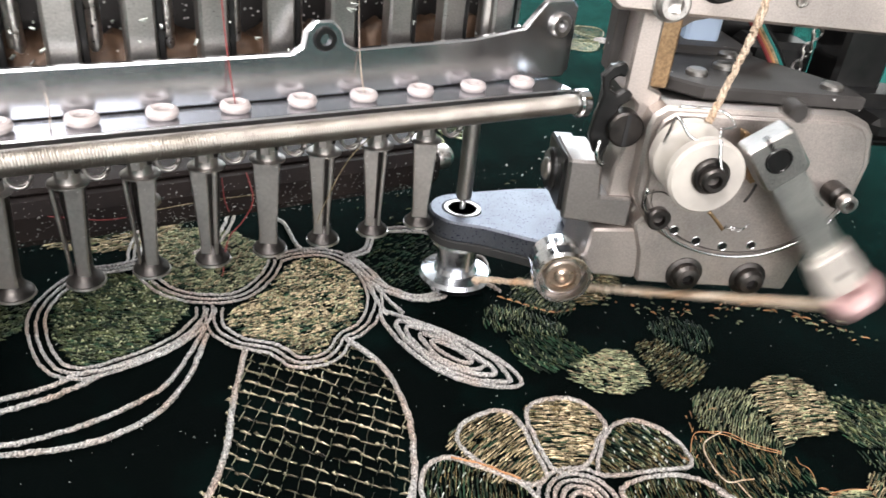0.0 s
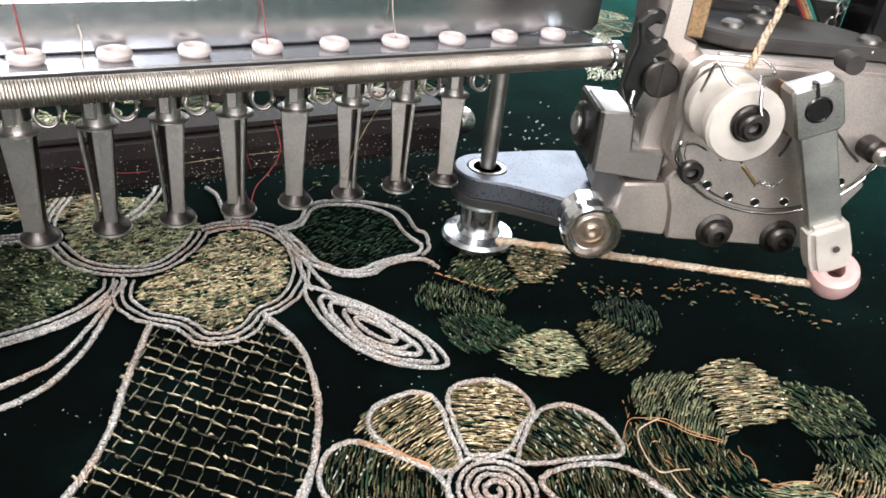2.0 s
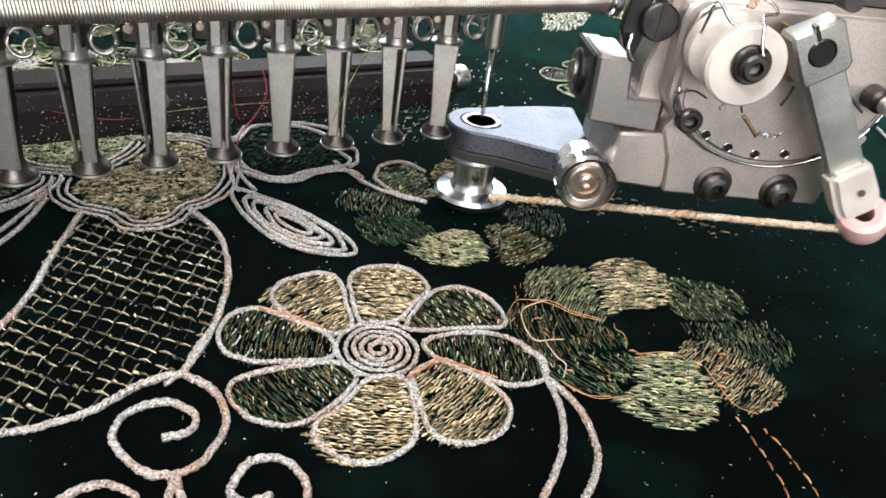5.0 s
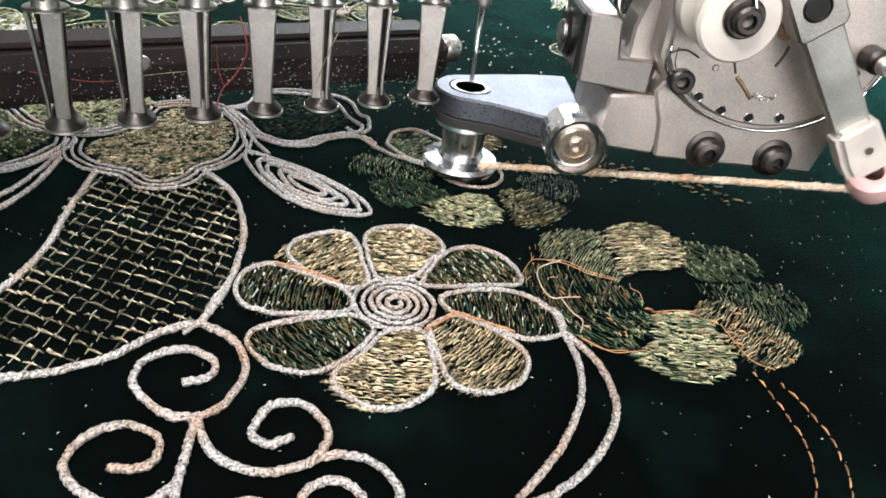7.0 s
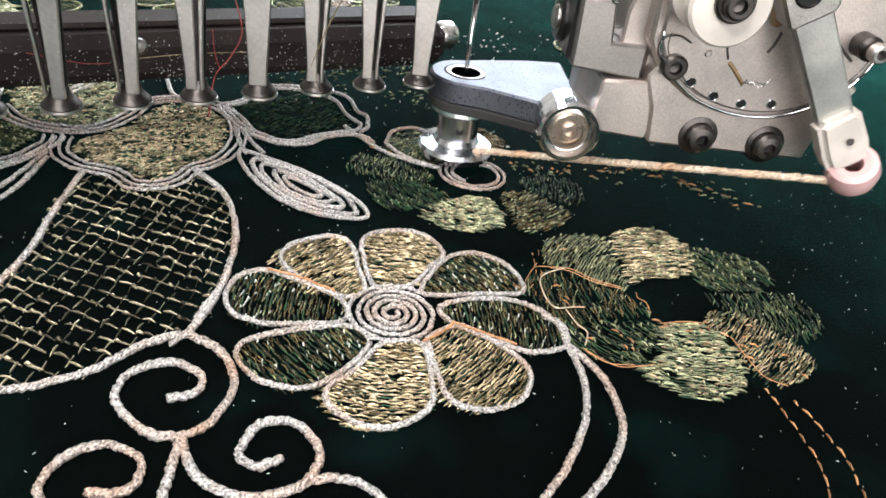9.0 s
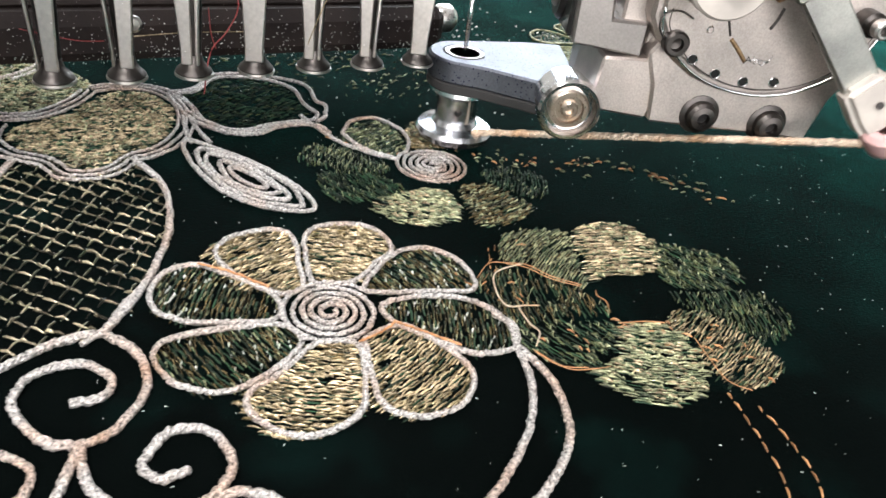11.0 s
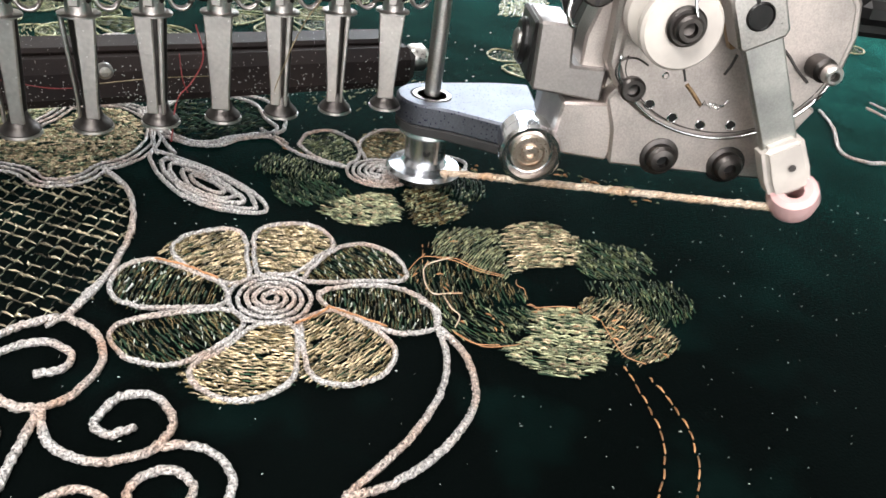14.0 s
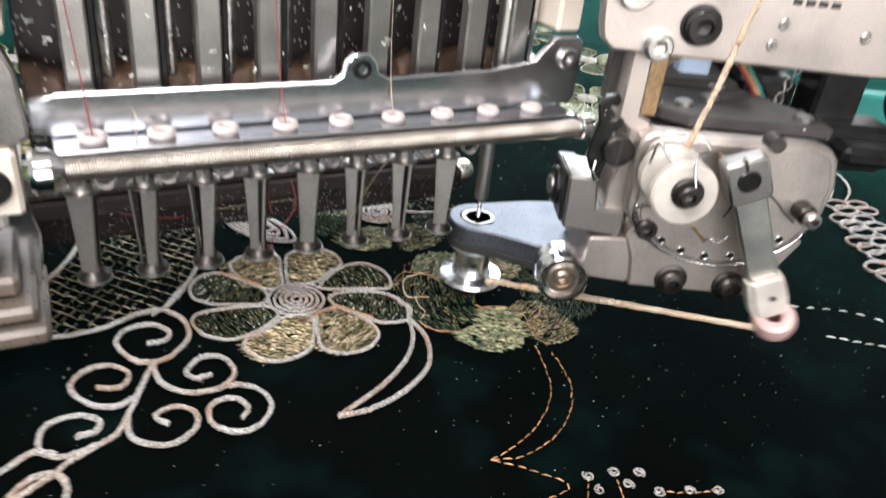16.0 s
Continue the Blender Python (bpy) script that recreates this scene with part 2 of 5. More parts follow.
def prism(outline, a0, a1, axis="z", bevel=0.4, hole=None, seg=1):
    """An outline pushed from a0 to a1. axis z: outline in x, y; axis y: outline in x, z. hole: (x, y, radius) with a round opening."""
    bm = bmesh.new()

    def at(p, a):
        return (p[0], p[1], a) if axis == "z" else (p[0], a, p[1])
    low = [bm.verts.new(at(p, a0)) for p in outline]
    high = [bm.verts.new(at(p, a1)) for p in outline]
    k = len(outline)
    sides = [bm.faces.new((low[i], low[(i + 1) % k], high[(i + 1) % k], high[i])) for i in range(k)]
    if hole is None:
        bm.faces.new(low[::-1])
        bm.faces.new(high)
    else:
        hx, hy, hr = hole
        # the opening has one point for each point of the outline, so that the rims join
        ang = [math.atan2(p[1] - hy, p[0] - hx) for p in outline]
        ring = [(hx + hr * math.cos(a), hy + hr * math.sin(a)) for a in ang]
        rl = [bm.verts.new(at(p, a0)) for p in ring]
        rh = [bm.verts.new(at(p, a1)) for p in ring]
        for i in range(k):
            j = (i + 1) % k
            bm.faces.new((rl[j], rl[i], rh[i], rh[j]))
            bm.faces.new((low[i], rl[i], rl[j], low[j]))
            bm.faces.new((high[i], high[j], rh[j], rh[i]))
    bmesh.ops.recalc_face_normals(bm, faces=bm.faces)
    if bevel:
        edges = [e for e in bm.edges if len(e.link_faces) == 2 and e.calc_face_angle(0) > 0.9]
        bmesh.ops.bevel(bm, geom=edges, offset=bevel, segments=seg, affect="EDGES")
    return bm


def lathe(profile, centre, axis="z", seg=36):
    """A turned body: profile of (radius, height) along the axis. axis y points to the viewer's side (minus y)."""
    bm = bmesh.new()
    rings = []
    for r, h in profile:
        ring = []
        for i in range(seg):
            a = 2 * math.pi * i / seg
            c, s = r * math.cos(a), r * math.sin(a)
            p = {"z": (c, s, h), "y": (c, -h, s), "x": (h, c, s)}[axis]
            ring.append(bm.verts.new((centre[0] + p[0], centre[1] + p[1], centre[2] + p[2])))
        rings.append(ring)
    for a, b in zip(rings, rings[1:]):
        for i in range(seg):
            j = (i + 1) % seg
            bm.faces.new((a[i], a[j], b[j], b[i]))
    for ring in (rings[0], rings[-1]):
        try:
            bm.faces.new(ring)
        except ValueError:
            pass
    bmesh.ops.recalc_face_normals(bm, faces=bm.faces)
    return bm


def merge(*bms):
    out = bmesh.new()
    for b in bms:
        me = bpy.data.meshes.new("tmp")
        b.to_mesh(me)
        b.free()
        out.from_mesh(me)
        bpy.data.meshes.remove(me)
    return out


def tube_data(path, radius, sides=6, cap=True):
    """Verts and faces of a round tube along a path of (x, y, z); radius may be a list."""
    P = np.array(path, float)
    k = len(P)
    tan = np.gradient(P, axis=0)
    tan /= np.linalg.norm(tan, axis=1)[:, None] + 1e-9
    up = np.where(np.abs(tan[:, 2:3]) > 0.9, np.array([[1.0, 0, 0]]), np.array([[0, 0, 1.0]]))
    s = np.cross(tan, up)
    s /= np.linalg.norm(s, axis=1)[:, None] + 1e-9
    u = np.cross(s, tan)
    r = np.broadcast_to(np.array(radius, float), (k,))
    a = 2 * np.pi * np.arange(sides) / sides
    V = P[:, None] + r[:, None, None] * (np.cos(a)[None, :, None] * s[:, None] + np.sin(a)[None, :, None] * u[:, None])
    F = []
    for i in range(k - 1):
        for j in range(sides):
            q = (j + 1) % sides
            F.append((i * sides + j, i * sides + q, (i + 1) * sides + q, (i + 1) * sides + j))
    if cap:
        F.append(tuple(range(sides))[::-1])
        F.append(tuple((k - 1) * sides + j for j in range(sides)))
    return V.reshape(-1, 3).tolist(), F


def join_data(chunks):
    V, F = [], []
    for v, f in chunks:
        o = len(V)
        V.extend(v)
        F.extend(tuple(i + o for i in q) for q in f)
    return V, F


def spline(points, closed=False, step=0.35):
    """A smooth curve through points (Catmull-Rom), sampled at even steps."""
    P = [np.array(p, float) for p in points]
    k = len(P)
    out = []
    for i in range(k if closed else k - 1):
        if closed:
            a, b, c, d = P[i - 1], P[i], P[(i + 1) % k], P[(i + 2) % k]
        else:
            a, b, c, d = P[max(i - 1, 0)], P[i], P[i + 1], P[min(i + 2, k - 1)]
        for t in np.linspace(0, 1, 14, endpoint=False):
            out.append(0.5 * (2 * b + (c - a) * t + (2 * a - 5 * b + 4 * c - d) * t * t + (3 * b - a - 3 * c + d) * t ** 3))
    out.append(P[0] if closed else P[-1])
    out = np.array(out)
    length = np.concatenate([[0], np.cumsum(np.linalg.norm(np.diff(out, axis=0), axis=1))])
    s = np.arange(0, length[-1], step)
    return np.stack([np.interp(s, length, out[:, i]) for i in range(out.shape[1])], 1)


def rope_data(path, width=1.35, height=0.55, plies=3, pitch=2.7, sides=5):
    """A twisted cord that lies on the cloth along a plane path, with slight unevenness."""
    P = np.array(path, float)
    if P.shape[1] == 2:
        P = np.concatenate([P, np.full((len(P), 1), height)], 1)
    tan = np.gradient(P, axis=0)
    tan /= np.linalg.norm(tan, axis=1)[:, None] + 1e-9
    side = np.cross(tan, np.array([0, 0, 1.0]))
    side /= np.linalg.norm(side, axis=1)[:, None] + 1e-9
    up = np.cross(side, tan)
    s = np.concatenate([[0], np.cumsum(np.linalg.norm(np.diff(P, axis=0), axis=1))])
    wob = np.array([noise.noise((x * 0.35, P[0, 0], P[0, 1])) for x in s])
    fine = np.array([noise.noise((x * 1.1, P[0, 1], 7.3)) for x in s])
    P = P + side * (wob * 0.22 + fine * 0.14)[:, None]
    chunks = []
    r = width * 0.29
    for k in range(plies):
        a = 2 * np.pi * (s / pitch + k / plies) + wob * 2.5 + fine * 1.2
        Q = P + side * (np.cos(a) * width * 0.24)[:, None] + up * (np.sin(a) * width * 0.22)[:, None]
        chunks.append(tube_data(Q, r * (1 + 0.35 * np.roll(wob, 3 + 5 * k) + 0.5 * np.roll(fine, 2 + 4 * k)), sides))
    return join_data(chunks)


def inside(p, poly):
    x, y = p
    c = False
    for (x0, y0), (x1, y1) in zip(poly, np.roll(poly, -1, 0)):
        if (y0 > y) != (y1 > y) and x < (x1 - x0) * (y - y0) / (y1 - y0) + x0:
            c = not c
    return c


def stitch(p, q, half, lift, bow=0.0):
    """One raised stitch between two points of the cloth: pointed ends, rounded back, slightly bowed."""
    d = np.array([q[0] - p[0], q[1] - p[1]])
    L = np.hypot(*d) + 1e-9
    n = np.array([-d[1], d[0]]) / L
    V = [(p[0], p[1], 0.05)]
    for f, w, h in ((0.1, 0.9, 0.45), (0.5, 1.0, 1.0), (0.9, 0.9, 0.45)):
        c = np.array(p) + d * f + n * bow * (1 - (2 * f - 1) ** 2)
        m = n * half * w
        V += [(c[0] + m[0], c[1] + m[1], 0.08 + lift * h * 0.5), (c[0], c[1], 0.1 + lift * h), (c[0] - m[0], c[1] - m[1], 0.08 + lift * h * 0.5), (c[0], c[1], 0.02)]
    V.append((q[0], q[1], 0.05))
    F = []
    for j in range(4):
        k = (j + 1) % 4
        F += [(0, 1 + k, 1 + j), (1 + j, 1 + k, 5 + k, 5 + j), (5 + j, 5 + k, 9 + k, 9 + j), (13, 9 + j, 9 + k)]
    return V, F


def fill_data(poly, angle, rng, gap=0.31, length=1.95, skip=0.12, width=0.095, lift=0.4, curve=0.0):
    """Rows of short stitches over a closed outline; angle: the way they run."""
    poly = np.array(poly)
    c = poly.mean(0)
    a = radians(angle)
    d, n = np.array([math.cos(a), math.sin(a)]), np.array([-math.sin(a), math.cos(a)])
    R = np.linalg.norm(poly - c, axis=1).max() + 1
    chunks = []
    row = 0
    s = -R
    while s < R:
        row += 1
        x = -R + (row % 3) * length * 0.17 + rng.uniform(-0.35, 0.35)
        while x < R:
            if rng.random() > skip:
                mid = c + n * (s + curve * (x / R) ** 2 * R) + d * (x + length / 2)
                if inside(mid, poly):
                    tilt = rng.gauss(0, 0.05)
                    half = (d + n * tilt) * length * 0.5 * rng.uniform(0.75, 1.25)
                    jit = n * rng.uniform(-0.1, 0.1) + d * rng.uniform(-0.2, 0.2)
                    chunks.append(stitch(mid - half + jit, mid + half + jit, width * rng.uniform(0.6, 1.25), lift * rng.uniform(0.5, 1.5), rng.uniform(0.05, 0.5)))
            x += length
        s += gap
    return join_data(chunks)


def rows_data(poly, angle, rng, gap=0.56, length=2.5, half=0.17, lift=0.42, skip=0.06, curve=0.12, clump=0.35):
    """Threads laid side by side over a closed outline, each row set off from the last as bricks are; curve bends the rows, clump thins them in patches."""
    poly = np.array(poly)
    c = poly.mean(0)
    a = radians(angle)
    d, n = np.array([math.cos(a), math.sin(a)]), np.array([-math.sin(a), math.cos(a)])
    R = np.linalg.norm(poly - c, axis=1).max() + 1

    def at(x, s):
        return c + d * x + n * (s + curve * x * x / R)
    chunks = []
    row, s = 0, -1.3 * R
    while s < 1.3 * R:
        row += 1
        x = -R + (row % 3) * length / 3 + rng.uniform(-0.4, 0.4)
        while x < R:
            L = length * rng.uniform(0.7, 1.2)
            m = at(x + L / 2, s)
            thin = skip + clump * max(0.0, noise.noise((m[0] * 0.28, m[1] * 0.28, angle)) * 2.2)
            if rng.random() > thin and inside(m, poly):
                p, q = at(x - 0.1, s + rng.uniform(-0.13, 0.13)), at(x + L * 1.08, s + rng.uniform(-0.13, 0.13))
                chunks.append(stitch(p, q, half * rng.uniform(0.6, 1.25), lift * rng.uniform(0.6, 1.5), rng.uniform(-0.1, 0.25)))
            x += L
        s += gap * rng.uniform(0.85, 1.15)
    return join_data(chunks)


def bolt(parent, name, centre, r, depth, mat, label="", hexed=True, washer=0.0):
    """A round socket-head bolt that faces the viewer (minus y); centre is the middle of its face."""
    x, y, z = centre
    prof = [(0.01, -depth), (r, -depth), (r, -0.4), (r - 0.4, 0), (r * 0.52, 0), (r * 0.46, -1.2), (0.01, -1.4)]
    head = part(name, lathe(prof, (x, y, z), "y", 28), mat, parent, label)
    if washer:
        part("washer", lathe([(0.01, -depth - 0.8), (washer, -depth - 0.8), (washer, -depth - 0.1), (r * 0.9, -depth)], (x, y, z), "y", 28), mat, head)
    return head


# ---- workshop round the machine, all out of view ----
def slab(name, x0, x1, y0, y1, z0, z1, mat, label, category):
    ob = part(name, box(x0, x1, y0, y1, z0, z1, 0), mat, None, label, kind="structure")
    return tagged(ob, category=category)


# unseen room, its pale walls added for the steel to reflect
slab("floor", -2000, 2000, -2000, 2000, -860, -800, FLOOR, "grey concrete workshop floor", "floor")
slab("ceiling", -2000, 2000, -2000, 2000, 1600, 1660, WALL, "unseen off-white ceiling", "ceiling")
slab("wall_north", -2000, 450, 2000, 2100, -800, 1600, WALL, "unseen plain off-white wall", "wall")
slab("wall_north", 450, 2000, 2000, 2100, -800, 650, WALL, "unseen off-white wall under the light opening", "wall")
slab("wall_north", 450, 2000, 2000, 2100, 1540, 1600, WALL, "unseen off-white wall over the light opening", "wall")
slab("wall_south", -2000, -1750, -2100, -2000, -800, 1600, WALL, "unseen plain off-white wall", "wall")
slab("wall_south", 350, 2000, -2100, -2000, -800, 1600, WALL, "unseen plain off-white wall", "wall")
slab("wall_south", -1750, 350, -2100, -2000, -800, -200, WALL, "unseen off-white wall under the light opening", "wall")
slab("wall_south", -1750, 350, -2100, -2000, 1300, 1600, WALL, "unseen off-white wall over the light opening", "wall")
slab("wall_east", 2000, 2100, -2100, 2100, -800, 1600, WALL, "unseen plain off-white wall", "wall")
slab("wall_west", -2100, -2000, -2100, 2100, -800, 1600, WALL, "unseen plain off-white wall", "wall")
slab("table", -900, 1200, -700, 1200, -40, -4, TABLE, "grey machine table under the fabric", "table")

# ---- the velvet and its embroidery: millimetres in the cloth's own plane ----
fabric = thing("embroidered_fabric", pose(0, 0, 0), "dark green velvet cloth with silver cord and gold thread flowers", "fabric")
rng = random.Random(5)


def cloth_sheet():
    bm = bmesh.new()
    bmesh.ops.create_grid(bm, x_segments=60, y_segments=60, size=1.0)
    for v in bm.verts:
        v.co = (150 + v.co.x * 850, 200 + v.co.y * 700, 0)
        far = max(abs(v.co.x - 20) - 160, 0) + max(v.co.y - 120, 0) + max(-190 - v.co.y, 0)
        v.co.z = min(far / 300, 1) * 2.5 * noise.noise((v.co.x / 70, v.co.y / 70, 0)) - 0.02
    return bm


part("cloth", cloth_sheet(), VELVET, fabric, "dark green velvet cloth")


def cord(points, width=1.35, closed=False, mat=CORD, name="cord", smooth=True, height=0.55):
    path = spline(points, closed) if smooth else np.array(points, float)
    return part(name, rope_data(path, width * 0.82, height), mat, fabric)


def shifted(points, d, closed=True):
    """The outline moved outwards by d."""
    P = spline(points, closed, 1.2)
    tan = np.gradient(P, axis=0)
    tan /= np.linalg.norm(tan, axis=1)[:, None] + 1e-9
    area = np.sum(P[:, 0] * np.roll(P[:, 1], -1) - np.roll(P[:, 0], -1) * P[:, 1])
    n = np.stack([tan[:, 1], -tan[:, 0]], 1) * (1 if area > 0 else -1)
    return P + n * d


def fill(outline, angle, mat, name="stitch_fill", **kw):
    return part(name, fill_data(outline, angle, rng, **kw), mat, fabric, kind="stuff")


def laid(outline, angle, mat, name="stitch_fill", **kw):
    return part(name, rows_data(outline, angle, rng, **kw), mat, fabric, kind="stuff")


def petal(cx, cy, angle, r0, r1, half, lean=0.0, turn=0.0):
    """A teardrop outline that widens away from the flower's centre; starts and ends at its root."""
    a = radians(angle)
    out = []
    for k in range(29):
        th = 2 * math.pi * k / 28
        f = (1 - math.cos(th)) / 2
        along = r0 + (r1 - r0) * f ** 0.9
        across = half * math.sin(th) * (0.38 + 0.72 * f) + lean * f * (1 - f)
        b = a + radians(turn) * f
        out.append((cx + along * math.cos(b) - across * math.sin(b), cy + along * math.sin(b) + across * math.cos(b)))
    return out


def spiral(cx, cy, r0, r1, turns, start=0.0, first=0.0, last=1.0):
    k = int(turns * 40)
    out = []
    for i in range(int(first * k), int(last * k) + 1):
        f = i / k
        a = start + 2 * math.pi * turns * f
        r = r1 + (r0 - r1) * f
        out.append((cx + r * math.cos(a), cy + r * math.sin(a)))
    return out


# the finished flower: eight corded petals round a coiled centre
AX, AY = -14.4, -70.9


def corded_petal(points, mat, spill=0.0):
    """A stitched petal inside its cord; spill: how far the stitches reach past the cord on one side."""
    out = spline(points, True, 0.6)
    c = out.mean(0)
    ang = math.degrees(math.atan2(c[1] - AY, c[0] - AX))
    area = c + (out - c) * 1.02
    area[:, 0] -= spill * np.clip((c[0] - out[:, 0]) / 6, 0, 1)
    laid(area, ang + 94, GREEN, gap=0.8, length=2.4, half=0.2, lift=0.15, skip=0.1)
    if mat is GOLD:
        laid(area, ang + 90, GOLD, gap=0.62, length=2.2, half=0.2, lift=0.46, skip=0.04)
        laid(area, ang + 93, OLIVE, gap=0.9, length=2.0, half=0.13, lift=0.5, skip=0.5)
        laid(area, ang + 80, GOLD, gap=1.6, length=1.0, half=0.09, lift=0.75, skip=0.6)
    else:
        # threads that lie dull to the light, put in as a darker colour
        laid(area, ang + 90, OLIVE, length=2.0, half=0.12, skip=0.4)
        # pale and white flecks stand in for the highlights on them
        laid(area, ang + 88, PALE, gap=0.9, length=1.2, half=0.1, lift=0.5, skip=0.68)
        laid(area, ang + 70, WHITE_BITS, gap=1.8, length=0.6, half=0.07, lift=0.6, skip=0.75)
    cord(points, 1.2, True)


corded_petal([(-16.6, -63.4), (-14.8, -56.1), (-13.2, -48.1), (-16.2, -44.7), (-22.2, -44.7), (-26.3, -46.8), (-27.5, -50.7), (-25.5, -57.4), (-21, -63.4)], GOLD, 1.4)
corded_petal([(-14.2, -63.3), (-13.4, -56.4), (-10.6, -48.2), (-6.0, -45.9), (0.2, -47.6), (3.2, -52.2), (2.7, -57.4), (-1.7, -60.1), (-6.4, -63.8), (-10, -64.3)], GOLD)
corded_petal([(-6.6, -66.3), (-0.8, -60.7), (5.0, -58.0), (9.7, -59.0), (12.9, -63.9), (12.9, -70.4), (10.4, -72.9), (3.7, -71.0), (-5.0, -68.4)], OLIVE)
corded_petal([(-5.9, -72.0), (-0.3, -71.5), (5.3, -73.0), (10.1, -76.6), (12.1, -82.6), (10.5, -87.6), (8.4, -88.9), (2.9, -87.6), (-0.4, -84.0), (-3.6, -79.8), (-6.0, -76.2)], OLIVE)
corded_petal([(-11.4, -78.8), (-12.7, -81.6), (-14.3, -87.8), (-14.8, -92.8), (-12.7, -95.6), (-8.7, -97.2), (-4.0, -96.4), (-0.1, -92.6), (0.3, -88.2), (-1.8, -82.4), (-5.2, -77.6)], GOLD, 0.8)
corded_petal([(-13.4, -79.5), (-15.6, -87.7), (-17.8, -92.4), (-21.9, -94.4), (-26.4, -94.4), (-30.2, -91.8), (-32.3, -87.5), (-31.3, -84.1), (-25.8, -81.6), (-19.6, -77.6)], GOLD, 1.3)
corded_petal([(-21.2, -76.5), (-26.5, -80.5), (-31.5, -82.5), (-35.9, -82.3), (-39.8, -79.3), (-41.8, -74.1), (-41.1, -70.6), (-37.9, -69.1), (-32.4, -69.4), (-23, -71.4)], OLIVE)
corded_petal([(-23.0, -69.8), (-30.9, -68.2), (-36.9, -65.5), (-39.9, -61.0), (-39.0, -55.7), (-35.3, -52.0), (-30.9, -52.0), (-26.3, -57.1), (-21.6, -63.6)], OLIVE)
cord(spiral(AX, AY, 0.8, 8.1, 5, 0.4), 1.25, smooth=False)
for pts in ([(-31, -52.6), (-26.5, -56.6), (-21.8, -62.6)], [(-6, -77.2), (-2, -81.8), (1.5, -86)], [(-13.2, -79.8), (-9, -78.8), (-5.4, -77)]):
    part("loose_thread", rope_data(spline(pts, False, 0.5), 0.5, 1.25, 2, 2.2), ORANGE, fabric)
# its stem: two curved cords that meet in a point
cord([(10.3, -88.3), (8.4, -95.3), (4.2, -102), (-2.2, -107.9), (-10, -112.7), (-19.1, -116.7)], 1.5)
cord([(10.5, -88.6), (11.2, -97), (8.3, -105.4), (3.6, -110.6), (-4, -115), (-12.5, -117.3), (-19.5, -116.9)], 1.6)
cord([(11, -80), (12.6, -84), (10.4, -88.4)], 1.5)

# the second flower: stitched petals without cord, a bare dark centre
BX, BY = 39.2, -84.6


def bare_petal(points, base, dashes, skip=0.06, over=0.6, turn=0.0):
    out = spline(points, True, 0.6)
    c = out.mean(0)
    ang = math.degrees(math.atan2(c[1] - BY, c[0] - BX)) + turn
    laid(out, ang + 94, GREEN, gap=0.75, length=2.6, half=0.2, lift=0.18, skip=0.12)
    laid(out, ang + 90, base, skip=skip, half=0.165, length=1.5 if base is SAGE else 2.4)
    laid(out, ang + 84, dashes, gap=1.0, length=1.7, half=0.11, lift=0.5, skip=over)
    laid(out, ang + 66, PALE, gap=1.5, length=0.7, half=0.08, lift=0.65, skip=0.7)


bare_petal([(55.4, -70.8), (62.1, -73.9), (66.8, -77.6), (67.2, -83.3), (61.5, -88.0), (53.4, -86.2), (48.4, -82.6), (50.2, -77.8)], SAGE, SAGE, 0.62, 0.6)
bare_petal([(47.8, -85.5), (55.8, -87.6), (64.3, -90.7), (65.1, -96.9), (62.2, -101.4), (54.8, -102.3), (52.0, -97.9), (48.6, -92.8), (46.4, -88.6)], SAGE, SAGE, 0.66, 0.62)
bare_petal([(13.0, -71.4), (18.5, -68.3), (23.7, -69.9), (27.5, -74.0), (30.3, -79.8), (32.0, -85.7), (27.6, -85.6), (21.4, -84.4), (14.9, -83.8), (12.3, -81.0)], OLIVE, PALE, 0.4, 0.72)
bare_petal([(12.3, -84.8), (20.4, -85.2), (28.1, -87.6), (30.7, -90.2), (25.3, -94.7), (19.8, -96.5), (14.8, -94.5), (12.1, -89.7)], SAGE, PALE, 0.7, 0.75)
bare_petal([(22.7, -63.3), (26.2, -58.8), (32.7, -57.9), (38.2, -60.2), (40.2, -62.0), (36.7, -69.8), (33.6, -77.0), (30.3, -77.8), (26.9, -72.9), (24.6, -68.1), (21.4, -67.1)], PALE, OLIVE, 0.08, 0.6, 8)
bare_petal([(40.6, -63.0), (44.9, -60.6), (52.2, -60.7), (56.0, -65.0), (56.1, -71.0), (50.7, -77.2), (45.4, -78.7), (38.7, -76.6), (34.6, -77.6), (36.8, -71.6)], GOLD, PALE, 0.05, 0.7, 6)
bare_petal([(30.7, -89.7), (35.6, -90.6), (39.6, -93.0), (39.8, -99.0), (36.4, -105.3), (31.7, -108.5), (26.2, -108.4), (21.8, -105.5), (18.8, -100.2), (20.1, -96.4), (26.2, -95.5)], PALE, GOLD, 0.1, 0.5)
bare_petal([(39.6, -92.6), (43.9, -89.8), (48.6, -92.3), (51.5, -96.9), (52.6, -103.2), (50.8, -109.0), (46.0, -110.2), (40.5, -110.1), (38.4, -107.1), (39.3, -103.0), (41.0, -97.3)], GOLD, OLIVE, 0.05, 0.6)


def loose_threads(paths, mat, r, height=0.8):
    for pts in paths:
        P = spline(pts, False, 0.5)
        part("loose_thread", tube_data(np.c_[P, np.full(len(P), height)], r, 5), mat, fabric)


